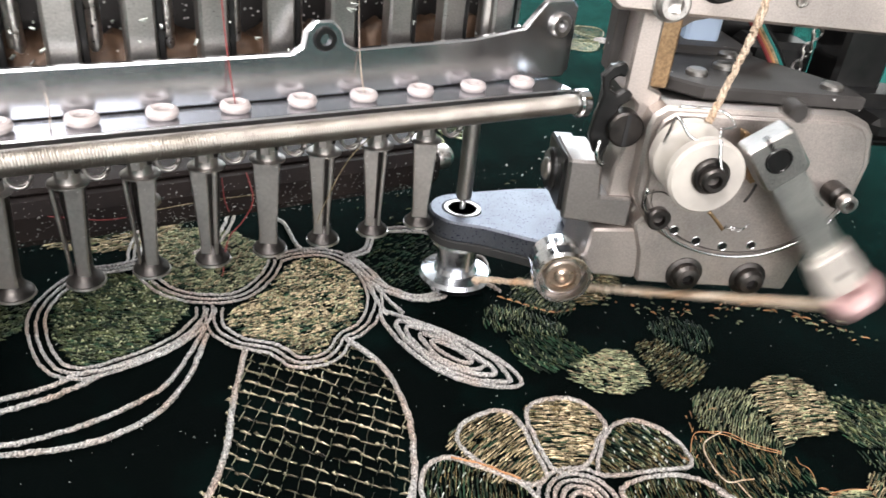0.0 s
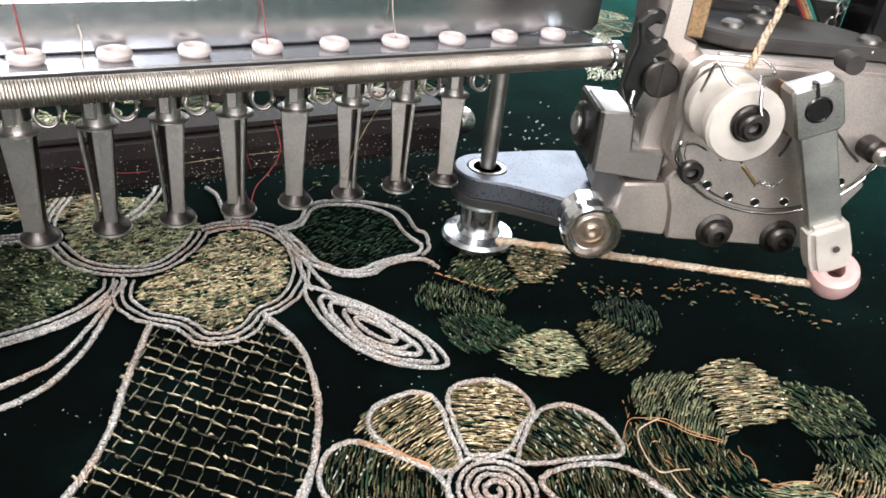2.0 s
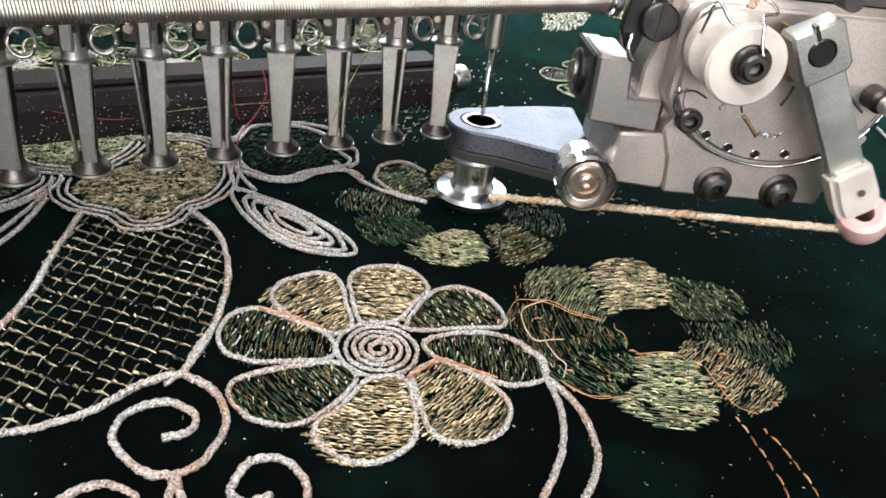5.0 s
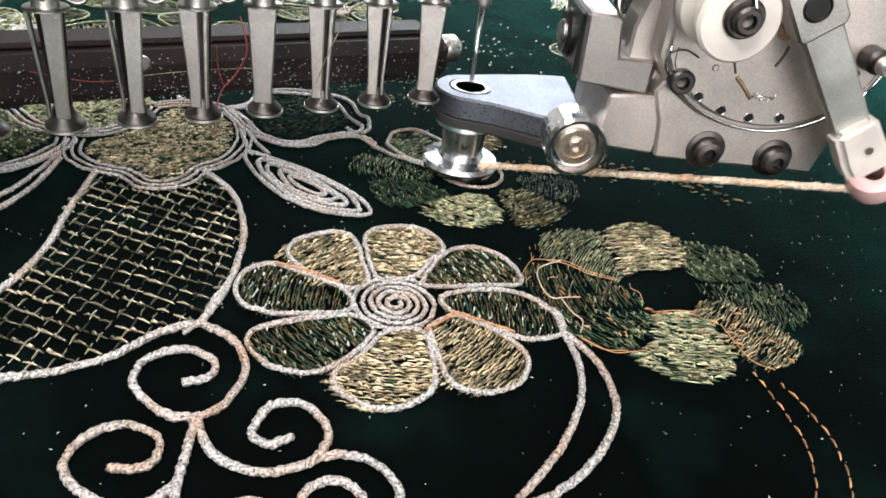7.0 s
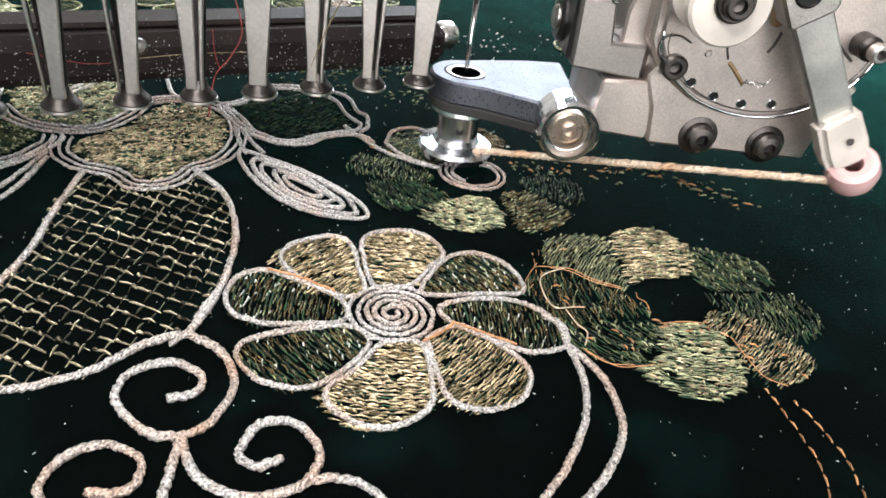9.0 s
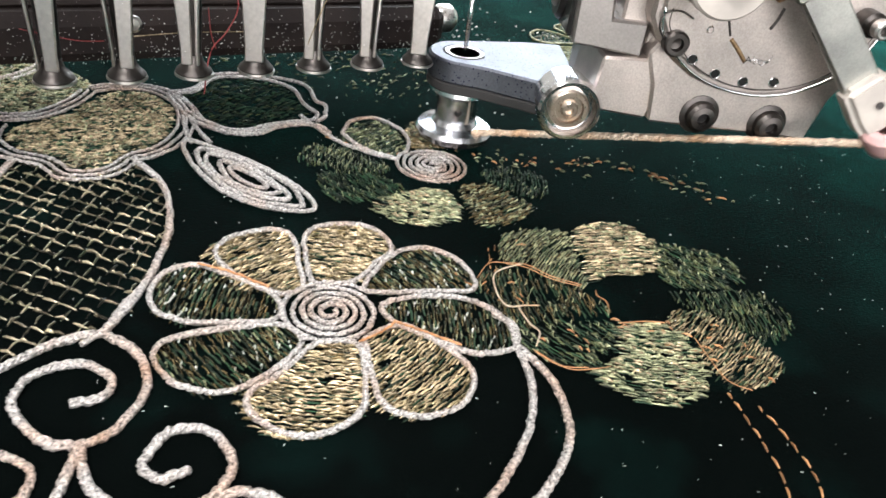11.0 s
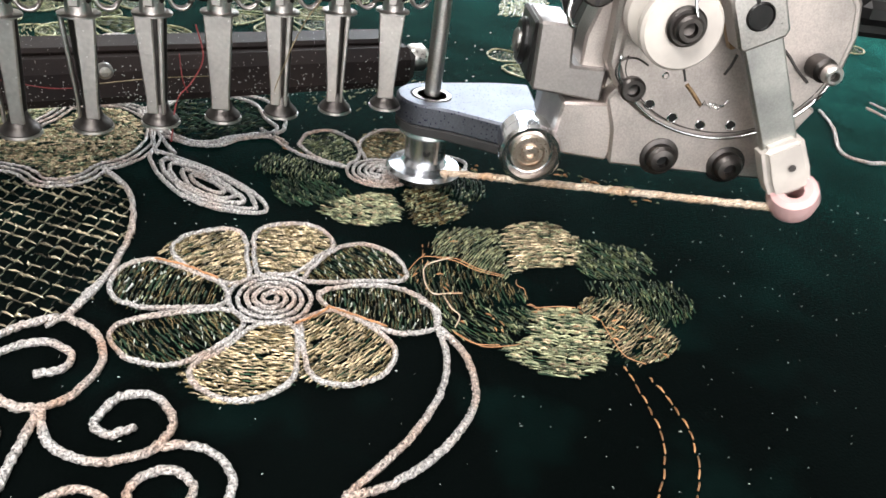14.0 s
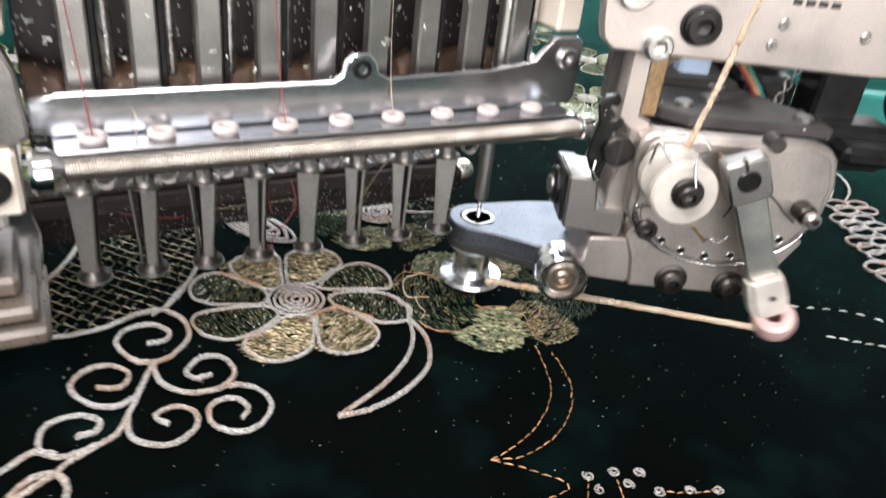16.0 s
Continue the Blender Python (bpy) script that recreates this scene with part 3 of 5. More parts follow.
loose_threads(([(13.4, -70.5), (17.9, -67.1), (21.0, -67.8), (24.9, -69.8), (27.0, -74.0), (31.1, -78.3)], [(21, -68.1), (24.2, -70.4), (26.6, -74.8), (30.6, -78.6)],
               [(12.3, -90.5), (15.0, -96.0), (19.4, -97.6), (22, -98)], [(12.3, -91), (14.2, -95.0), (18.4, -97.0)],
               [(30.7, -89.7), (35.4, -90.8), (38.8, -92.4)], [(32.7, -80.5), (31.8, -82.0), (32.4, -83.6), (31.5, -85.7)], [(41, -97.2), (39.4, -102.5), (38.4, -107.4), (40.6, -110.6)]), ORANGE, 0.09)
loose_threads(([(24, -69), (17.7, -70.0), (14.8, -74.7), (14.3, -79.1), (17.7, -80.2), (20, -81)], [(15.9, -80.4), (15.4, -84.5), (15.7, -87.1), (13, -90)]), CORD_WARM, 0.15)


def running_stitch(points, mat, length=2.3, gap=0.45, half=0.17, name="running_stitch"):
    P = spline(points, False, 0.1)
    k, n = int(length / 0.1), int((length + gap) / 0.1)
    chunks = [stitch(P[i] + [rng.uniform(-0.25, 0.25), rng.uniform(-0.25, 0.25)], P[min(i + k, len(P) - 1)], half, 0.5) for i in range(0, len(P) - 4, n)]
    return part(name, join_data(chunks), mat, fabric, kind="stuff")


running_stitch([(5.8, -140), (14.4, -137.8), (23.6, -132.8), (31, -125.2), (35.1, -115.2), (36.8, -109)], ORANGE)
running_stitch([(5.8, -140), (13.5, -141.5), (23.6, -138.5), (32.4, -131.9), (37.5, -123), (39.4, -113)], ORANGE)
running_stitch([(5.8, -140), (11.6, -144.5), (17.8, -152.1), (10, -153)], ORANGE)


def scattered_bits(points, mat, count, spread, low, high, half, name="loose_stitches"):
    P = spline(points, False, 0.2)
    tan = np.gradient(P, axis=0)
    chunks = []
    for _ in range(count):
        i = rng.randrange(len(P))
        p = P[i] + np.array([rng.gauss(0, spread), rng.gauss(0, spread)])
        a = math.atan2(tan[i][1], tan[i][0]) + rng.gauss(0, 0.45)
        L = rng.uniform(low, high)
        chunks.append(stitch(p, p + L * np.array([math.cos(a), math.sin(a)]), half * rng.uniform(0.6, 1.2), 0.5))
    return part(name, join_data(chunks), mat, fabric, kind="stuff")


scattered_bits([(60, 40), (95, 62), (130, 70)], WHITE_BITS, 45, 10, 0.4, 1.8, 0.3)
scattered_bits([(40, -10), (70, 10), (95, 0)], WHITE_BITS, 20, 12, 0.4, 1.2, 0.22)
scattered_bits([(28, 12), (48, 26), (64, 30)], PALE, 70, 6, 0.6, 2.2, 0.24)
scattered_bits([(0, 36), (20, 40), (50, 36)], SAGE, 90, 7, 0.8, 2.6, 0.26)
TRAIL = [(33, -20.5), (48, -32), (60, -36), (72, -40), (80, -49), (87, -60)]
scattered_bits(TRAIL, ORANGE, 38, 1.3, 0.6, 2.6, 0.08)
scattered_bits(TRAIL, PALE, 60, 2.6, 0.7, 2.2, 0.12)
scattered_bits([(30, -62), (14, -70), (22, -90)], ORANGE, 26, 3.0, 0.8, 2.6, 0.09)
scattered_bits([(30, -88), (42, -98), (48, -106)], ORANGE, 22, 2.5, 0.8, 2.6, 0.09)
running_stitch([(8, -9), (12, -14), (17, -20), (24, -21)], ORANGE, 2.0, 0.3)
running_stitch([(118, -116), (126, -119.7), (138, -126), (146, -136), (150, -150)], WHITE_BITS, 2.6, 2.4, 0.2)
running_stitch([(120, -133), (126, -137.4), (134, -143.5), (140, -152)], WHITE_BITS, 2.8, 0.8, 0.2)

# small knots near the cloth's front edge
for x, y in [(22.7, -151.3), (28.5, -152.3), (22.6, -155.3), (29.2, -156.2), (33.5, -154.6), (34.2, -160.1), (40.4, -162.5), (46.4, -164.5)]:
    cord(spiral(x, y, 0.4, 1.2, 1.5, rng.uniform(0, 6)), 0.6, smooth=False, name="knot")
running_stitch([(14, -158), (19, -156), (23, -151)], ORANGE, 1.6, 0.4)
running_stitch([(26, -159), (28, -154)], ORANGE, 1.6, 0.4)
running_stitch([(34, -160), (40, -162.5), (46, -164.5)], ORANGE, 1.6, 0.4)

# the small flower being sewn: stitched petals first
CX, CY = 26.3, -28.6
def sewn_petal(points, base, dashes, skip, over):
    out = spline(points, True, 0.6)
    c = out.mean(0)
    ang = math.degrees(math.atan2(c[1] - CY, c[0] - CX))
    laid(out, ang + 94, GREEN, gap=0.8, length=2.2, half=0.2, lift=0.18, skip=0.15)
    laid(out, ang + 90, base, length=2.1, half=0.15, skip=skip)
    laid(out, ang + 85, dashes, gap=1.0, length=1.6, half=0.1, lift=0.5, skip=over)
    laid(out, ang + 66, PALE, gap=1.5, length=0.7, half=0.08, lift=0.65, skip=0.7)


sewn_petal([(-1.6, -16.8), (2.1, -12.4), (8.6, -12.8), (13.7, -21.0), (16.6, -26.4), (12.6, -28.0), (5.1, -24.1), (-0.3, -21.4)], SAGE, PALE, 0.3, 0.7)
sewn_petal([(-0.3, -26.2), (7.1, -26.4), (14.1, -31.8), (14.6, -37.3), (6.5, -39.1), (-1.0, -36.4)], GREEN, SAGE, 0.35, 0.5)
sewn_petal([(5.7, -41.4), (11.8, -37.9), (22.2, -37.9), (24.0, -42.4), (21.3, -50.4), (14.0, -51.5), (7.2, -47.3)], PALE, GOLD, 0.15, 0.5)
sewn_petal([(28.3, -38.1), (35.2, -39.8), (38.3, -47.4), (37.7, -52.4), (30.0, -55.3), (24.3, -53.7), (25.6, -45.4)], OLIVE, PALE, 0.15, 0.5)
sewn_petal([(35.6, -34.1), (44.5, -33.3), (49.7, -40.5), (44.1, -47.6), (39, -44.7)], GREEN, SAGE, 0.5, 0.7)
sewn_petal([(10.3, -11.6), (15.2, -4.9), (21.8, -2.7), (25.7, -6.3), (25.1, -14.7), (23.7, -20.4), (18.1, -22.2), (13.8, -17.7)], SAGE, PALE, 0.25, 0.7)
sewn_petal([(26.0, -18.1), (28.2, -10.2), (34.2, -4.3), (41.1, -4.8), (44.4, -11.7), (42.4, -15.9), (34.3, -19.9), (29.0, -21.4)], OLIVE, GOLD, 0.2, 0.5)

# the carnation: overlapping stitched petals edged by three rows of cord
MAIN = [(-56, 9.5), (-51, 12.6), (-44, 16.6), (-38.2, 23.6), (-32, 26.5), (-25, 24), (-20.7, 15), (-22.6, 2), (-28.8, -7), (-35, -9.5), (-40.3, -14.5),
        (-46.6, -14), (-49.4, -8), (-55.5, -3), (-58.4, 3.8)]
UPPER = [(-60.7, 52), (-67, 41), (-68.4, 32), (-65.7, 22.8), (-60, 17.0), (-52.5, 14.6), (-45, 18.7), (-39.4, 25), (-36, 31), (-41, 42), (-47, 50)]
MAIN_EDGE = [(-37.5, 25.8), (-32, 26.5), (-25, 24), (-20.7, 15), (-22.6, 2), (-28.8, -7), (-35, -9.5), (-40.3, -14.5), (-46.6, -14), (-49.4, -8), (-55.5, -3), (-58.4, 3.8), (-56.6, 11.0)]
UPPER_EDGE = [(-68.6, 31), (-65.4, 22.4), (-60, 17.2), (-52.0, 14.9), (-45, 19.2), (-40.2, 25.4), (-38.6, 29.6)]
LEFT_EDGE = [(-80.5, 34.6), (-85.6, 32.6), (-91.8, 24.2), (-93.3, 14.5), (-91.6, 3.6), (-87.6, -0.8), (-79.6, -0.4), (-69.8, 2.4), (-62.6, 8.5), (-61, 14)]
BUD = [(-19.5, 20.5), (-14, 22.3), (-8, 29.6), (-0.9, 29.5), (5.8, 25.9), (9.6, 19.5), (9.2, 9.8), (10.4, 3.4), (7.6, -0.2), (1.9, -0.2), (-4.5, -1.2), (-8.6, -2.4), (-13, -0.8), (-16.6, 4.8), (-17.4, 12.5)]
FAR_PETAL = [(-69, 40), (-67, 55), (-56.8, 54.5), (-57.5, 40.5), (-64, 36.6)]
LEFT = [(-91, 26), (-85.3, 33.9), (-76.3, 36), (-67.4, 28), (-61.6, 14.3), (-69.7, 4), (-79.6, -0.2), (-88.2, -0.5), (-92.4, 8.8), (-93.5, 17)]
for outline, edge, ang, mat, second in ((UPPER, UPPER_EDGE, 5, PALE, GOLD), (LEFT, LEFT_EDGE, -28, SAGE, SAGE), (MAIN, MAIN_EDGE, -2, GOLD, GOLD)):
    big = [tuple(q) for q in shifted(outline, -1.6)]
    laid(big, ang + 3, GREEN, gap=0.8, length=2.4, half=0.2, lift=0.15, skip=0.1, curve=0.03)
    laid(big, ang, mat, length=1.9, half=0.16, skip=0.08, curve=0.03, clump=0.95)
    laid(big, ang + 4, second, gap=0.8, length=1.5, half=0.12, lift=0.5, skip=0.5, curve=0.03)
    laid(big, ang - 5, GREEN, gap=1.0, length=1.8, half=0.15, lift=0.5, skip=0.55, curve=0.03)
    laid(big, ang + 20, PALE, gap=1.2, length=0.8, half=0.09, lift=0.65, skip=0.55, curve=0.03)
    for d in (-0.5, 1.2, 2.9):
        cord([tuple(q) for q in shifted(edge, d, False)[::3]], 0.92)
fill([tuple(q) for q in spline([(-120, 42), (-97, 36), (-99, 16), (-122, 12)], True, 2)], 10, SAGE, skip=0.3)
# stems and ribbons that leave the carnation
cord([(-62, 6), (-70.6, -0.6), (-82.1, -2.4), (-88.3, -2.0), (-94.5, -4.0), (-103, -4.2), (-125, -3)], 1.4)
cord([(-84, -3.6), (-92.8, -6.9), (-103, -7.8), (-125, -8)], 1.4)
cord([(-62, 4), (-67.0, -3.5), (-74.0, -12.1), (-84.1, -16.2), (-93.8, -17.6), (-103, -17.0), (-125, -12)], 1.3)
cord([(-62, 1.5), (-68.7, -10.6), (-75.9, -18.7), (-85.0, -22.1), (-94.2, -21.8), (-103, -19.3), (-125, -13)], 1.4)
cord([(-31.3, 49.4), (-29.9, 43.7), (-30.4, 35.7), (-30.4, 29.8), (-27.7, 27)], 1.4)
cord([(-43, 54), (-47.2, 45.9), (-52.3, 39.6), (-57, 36.5)], 1.2)
cord([(-41.4, 53.5), (-45.8, 45), (-50.8, 38.4), (-54, 35.5)], 1.2)
for d in (0, 1.5, 3):
    cord([(-84, 36.0 + d), (-79.6, 35 + d), (-73.9, 34.6 + d), (-69.5, 35.4 + d)], 1.0)
    cord([(-72.7 + d, 37.4), (-70.5 + d, 46), (-67 + d, 53.5)], 1.0)
for outline in (FAR_PETAL, [(-92, 56), (-82, 60), (-66, 56), (-68, 45.5), (-80, 46)]):
    area = spline(outline, True, 1.0)
    laid(area, 5, GOLD, gap=0.7, length=2.6, skip=0.2)
    laid(area, 9, SAGE, gap=1.0, skip=0.4)
# wavy bud beside it, two rows that part at its tip
cord(BUD, 1.25, True)
cord([(-21, 21.9), (-14, 24.2), (-8.5, 31.6), (0, 31.5), (6.8, 28.2), (12.6, 23.3), (13.9, 18.1), (12.8, 10.9), (14.2, 8.2), (12, 2), (8.6, -1.4)], 1.3)
cord([(-21.5, 21.4), (-19.9, 8), (-17.5, 2.5), (-12.7, -3), (-6.6, -4.8), (-0.7, -2), (7.2, -2.6), (9.6, -8)], 1.35)
cord([(-20.2, 20.8), (-18.6, 9), (-16.2, 3.4), (-12, -1.8), (-6.5, -3.4), (-1, -1), (6, -1.2)], 1.1)
fill([tuple(q) for q in spline(BUD, True, 2)], 20, GREEN, skip=0.72)
fill([tuple(q) for q in spline(BUD, True, 2)], 24, SAGE, gap=1.1, skip=0.84)
# the leaf: cord wound inwards
LEAF = [(-22.4, -5.6), (-24.2, -15.0), (-21.0, -28.6), (-15.2, -36.4), (-8.2, -40.2), (-5.6, -38.6), (-6.3, -31.6), (-10.2, -21.0), (-16.8, -10.8)]
LEAF_MID = np.array([-14.6, -24.6])
for f, w in ((1.0, 1.3), (0.82, 1.35), (0.64, 1.4), (0.46, 1.35), (0.28, 1.2)):
    cord([tuple(LEAF_MID + (np.array(q) - LEAF_MID) * f * rng.uniform(0.95, 1.05) + np.array([rng.uniform(-0.5, 0.5), rng.uniform(-0.5, 0.5)]) * (f < 1)) for q in LEAF], w, True)
cord([(-20.8, 8), (-21.5, 1), (-22, -6)], 1.2)
cord([(-19.5, 8), (-19, 0), (-18, -7)], 1.2)

# the vase: an open net inside a corded outline
VASE_R = [(-34.4, -11.2), (-31.2, -23), (-32.4, -37), (-37, -49.4), (-42.2, -58.5), (-47.4, -64.9)]
VASE_L = [(-55.8, -6.2), (-62.4, -20.5), (-67, -32.5), (-72.5, -42), (-80, -49.5), (-92, -57)]
VASE_B = [(-47.4, -65.1), (-53.6, -65.2), (-61.5, -68.5), (-69.3, -69.2), (-78, -67.8), (-92, -61)]
for pts in (VASE_R, VASE_L, VASE_B):
    cord(pts, 1.6)
net_area = np.array([tuple(q) for q in spline(VASE_L, False, 1.5)] + [tuple(q) for q in spline(VASE_B, False, 1.5)][::-1] + [tuple(q) for q in spline(VASE_R, False, 1.5)][::-1] + [(-36, -9)])


def net(angle, pitch, lift, bright):
    a = radians(angle)
    d, n = np.array([math.cos(a), math.sin(a)]), np.array([-math.sin(a), math.cos(a)])
    c = np.array([-60.0, -38])
    chunks = []
    for k in range(-22, 23):
        x = -70 + (k % 2) * 1.5
        wander = 0.0
        while x < 70:
            wander = 0.6 * wander + rng.uniform(-0.3, 0.3)
            p = c + n * (k * pitch + wander) + d * x
            q = p + d * pitch * rng.uniform(0.7, 1.0) + n * rng.uniform(-0.35, 0.35)
            if inside((p + q) / 2, net_area):
                half = rng.uniform(0.1, 0.26) if bright else rng.uniform(0.05, 0.12)
                chunks.append(stitch(p - d * 0.2, q, half, lift * rng.uniform(0.6, 1.6), rng.uniform(-0.3, 0.3)))
                # extra short stitches imitate the highlight at each crossing
                if bright and rng.random() < 0.7:
                    e = rng.uniform(0.35, 0.7)
                    chunks.append(stitch(p - d * e, p + d * e + n * rng.uniform(-0.4, 0.4), rng.uniform(0.16, 0.3), lift * 1.7))
            x += pitch
    return part("net", join_data(chunks), NET_BRIGHT if bright else NET, fabric, "open net of thin gold thread", "stuff")


net(-46, 3.15, 0.5, True)
net(54, 3.15, 0.4, False)
# scrolls under the vase, thicker cord
SCROLL_1 = [(-47.4, -65), (-43.8, -71), (-43.6, -78), (-47.5, -83.6), (-52.8, -85.9), (-57.2, -82.8), (-59.7, -76), (-57.2, -71.2),
            (-51.6, -70.6), (-48, -74.5), (-48.8, -78.2), (-53.4, -78.1)]
SCROLL_2 = [(-52.8, -86.5), (-52.4, -93.3), (-47.8, -98.5), (-40.8, -99.5), (-36.8, -95.7), (-37.4, -90), (-42, -87.3), (-46.5, -91.2), (-45.2, -94.4), (-41.4, -94.4)]
SCROLL_3 = [(-39.4, -98.9), (-33.8, -101.9), (-31.6, -107.7), (-35.1, -113.6), (-40.5, -114.3), (-44.7, -109.5), (-43.6, -104.3), (-39.2, -103.6), (-36.6, -107.6), (-38.7, -110.9)]
SCROLL_4 = [(-57.5, -96.3), (-62.7, -98.3), (-67.9, -94.6), (-70.2, -88.9), (-68, -84.6), (-62.4, -83.7), (-58.4, -88.2), (-60.6, -92.2), (-65.3, -90.7)]
SCROLL_5 = [(-60.2, -102.5), (-60.1, -108.7), (-54.8, -113), (-49, -111.4), (-46.9, -106), (-50.8, -102.3), (-55.1, -103.9), (-52.8, -107.4)]
SCROLL_6 = [(-67, -108.6), (-73, -109.6), (-76.7, -105.5), (-75.5, -99.9), (-70.2, -98.3), (-65.9, -100.9), (-65.9, -104.2), (-70.2, -105)]
STEM = [(-53, -86.2), (-56.5, -93.8), (-60, -101.5), (-63, -106.8), (-71, -110.8), (-75, -114), (-84, -119)]
for pts in (SCROLL_1, SCROLL_2, SCROLL_3, SCROLL_4, SCROLL_5, SCROLL_6, STEM):
    cord(pts, 1.6, name="scroll_cord", height=0.6)
cord([(-90, -113), (-83.4, -109.7), (-77.7, -106.6), (-73.5, -109)], 1.7, name="scroll_cord", height=0.62)
cord([(-74.1, -113.6), (-77.9, -113.3), (-81.8, -116.6), (-82, -121), (-77, -124)], 1.7, name="scroll_cord", height=0.62)
cord([(-74.1, -113.3), (-72.6, -117), (-73, -121), (-76, -126)], 1.7, name="scroll_cord", height=0.62)
cord([(-50.5, -66.8), (-46.5, -63.5), (-44, -59.5), (-38.5, -53)], 1.2)

# blossoms further back on the cloth
for x, y, r, turn in ((-18, 82, 26, 20), (-62, 92, 27, 0), (-108, 78, 26, 40), (45, 108, 26, 10), (-20, 135, 28, 30), (95, 150, 28, 0), (128, 40, 24, 20),
                      (30, 175, 28, 0), (215, 195, 34, 15), (180, 62, 26, 25), (228, 126, 30, 5), (300, 60, 30, 0), (150, 230, 32, 0), (-80, 160, 28, 0)):
    for k in range(6):
        p = petal(x, y, turn + 60 * k, 6, r, r * 0.38)
        fill(p, turn + 60 * k + 90, SAGE if k % 3 else PALE, gap=0.75, length=3.2, skip=0.15, width=0.3)
        cord(p[::2], 0.9, mat=PALE)
    cord(spiral(x, y, 1, 6, 3), 1.5, smooth=False)
for outline, ang in (([(124, 44), (150, 58), (174, 54), (164, 36), (131, 28)], 20), ([(146, 12), (168, 44), (190, 60), (216, 84), (206, 52), (178, 22), (152, 2)], 45),
                     ([(148, 104), (156, 120), (184, 152), (206, 170), (196, 136), (170, 108)], 50), ([(252, 46), (300, 66), (334, 92), (404, 146), (350, 84), (290, 44)], 40),
                     ([(-112, 96), (-96, 112), (-66, 112), (-56, 92), (-74, 76), (-100, 78)], 10)):
    area = spline(outline, True, 2.0)
    laid(area, ang, PALE, gap=1.15, length=5.0, half=0.6, lift=0.5, skip=0.08)
    laid(area, ang + 12, WHITE_BITS, gap=2.0, length=3.4, half=0.45, lift=0.6, skip=0.45)
# lace chain and long arcs at the far side
for k in range(10):
    f = k / 9
    x, y = 205 - 32 * f + 3 * math.sin(k * 2.1), -70 - 46 * f
    cord([(x + 5.2 * math.cos(a), y + 3.6 * math.sin(a)) for a in np.linspace(0, 2 * math.pi, 9)[:-1]], 1.5, True)
    cord([(x + 9 + 4.4 * math.cos(a), y - 3 + 3.2 * math.sin(a)) for a in np.linspace(0, 2 * math.pi, 9)[:-1]], 1.3, True)
cord([(232, -24), (228, -42), (220, -56), (206, -66)], 1.5)
cord([(207.2, -21.2), (195.1, -36.1), (178.2, -51.1), (179.0, -59.3), (185.9, -62.3), (191.4, -64.7)], 1.5)
cord([(240, -20), (236, -44), (226, -60), (210, -70)], 1.3)


def lint():
    chunks = []
    for _ in range(1000):
        x, y = rng.uniform(-110, 150), rng.uniform(-165, 60)
        a = rng.uniform(0, 6.3)
        L = rng.choice([0.12, 0.15, 0.2, 0.25, 0.3, 0.5])
        chunks.append(stitch((x, y), (x + L * math.cos(a), y + L * math.sin(a)), 0.045, 0.15))
    return join_data(chunks)


part("lint", lint(), WHITE_BITS, fabric, "tiny white lint specks", "stuff")
# cord laid while the machine runs: each length comes up through the cloth behind the needle
SEWN = []
for t0, pts, smooth in (
        (2.2, [(6, 3), (7.7, -4.9), (10.1, -13), (15, -20)], True),
        (2.8, [(15, -20), (19.6, -24), (14.2, -17.5), (12.3, -9)], True),
        (3.3, [(12.3, -9), (16.5, -3), (23.5, -1.8), (27.2, -9)], True),
        (5.0, [(27.2, -9), (26.6, -15), (24, -20), (21.5, -22)], True),
        (5.6, spiral(CX, CY, 0.8, 8.3, 5, 2.2, 0.0, 0.2), False),
        (8.3, spiral(CX, CY, 0.8, 8.3, 5, 2.2, 0.2, 0.45), False),
        (9.0, spiral(CX, CY, 0.8, 8.3, 5, 2.2, 0.45, 0.72), False),
        (10.0, spiral(CX, CY, 0.8, 8.3, 5, 2.2, 0.72, 1.0), False),
        (11.2, [(25.8, -20.5), (27.5, -13), (32, -7.5), (38, -4.6)], True),
        (12.1, [(38, -4.6), (43, -6.5), (44.2, -12), (40, -18), (33, -23)], True),
        (12.9, [(34, -25), (39, -23), (44, -22.2), (48, -24.5)], True),
        (13.6, [(48, -24.5), (50.5, -29), (47.6, -33), (41, -33.5), (35, -31)], True)):
    SEWN.append((t0, cord(pts, 1.2, smooth=smooth)))

# ---- the embroidery head with its row of needles ----
head = thing("embroidery_head", pose(0, 0, 0), "multi-needle embroidery machine head of bare and chromed steel", "machine head")
PITCH = 12.0
# chromed thread guide: upright face, shelf and front lip
face = [(-103, 57), (-103, 63.8), (-98, 65), (-46, 65.2), (-44, 66.5), (-43.4, 69), (-41.6, 70.8), (-38.4, 70.8), (-36.6, 69), (-36, 66.6), (-34, 65.4),
        (-8, 66.2), (4, 68), (7, 71.5), (9, 73.4), (15.5, 73.4), (17, 72), (17, 58.5), (15.5, 57)]
guide = part("thread_guide", prism(face, -9.4, -7.6, "y", 0.35), GUIDE, head, "chromed sheet-metal thread guide")
part("shelf", box(-100, 13, -16.6, -7.8, 55.6, 56.8, 0.3), GUIDE, guide)
part("front_lip", box(-100, 13, -16.8, -15.9, 54.0, 56.8, 0.3), GUIDE, guide)
part("eyelet_tab", lathe([(1.1, -0.4), (2.0, -0.4), (2.2, 0), (2.0, 0.5), (1.1, 0.5), (1.1, -0.4)], (-40, -9.6, 67.6), "y", 24), BLACK, guide)
bolt(head, "slotted_screw", (12.6, -10.6, 68.4), 2.6, 1.4, STEEL)
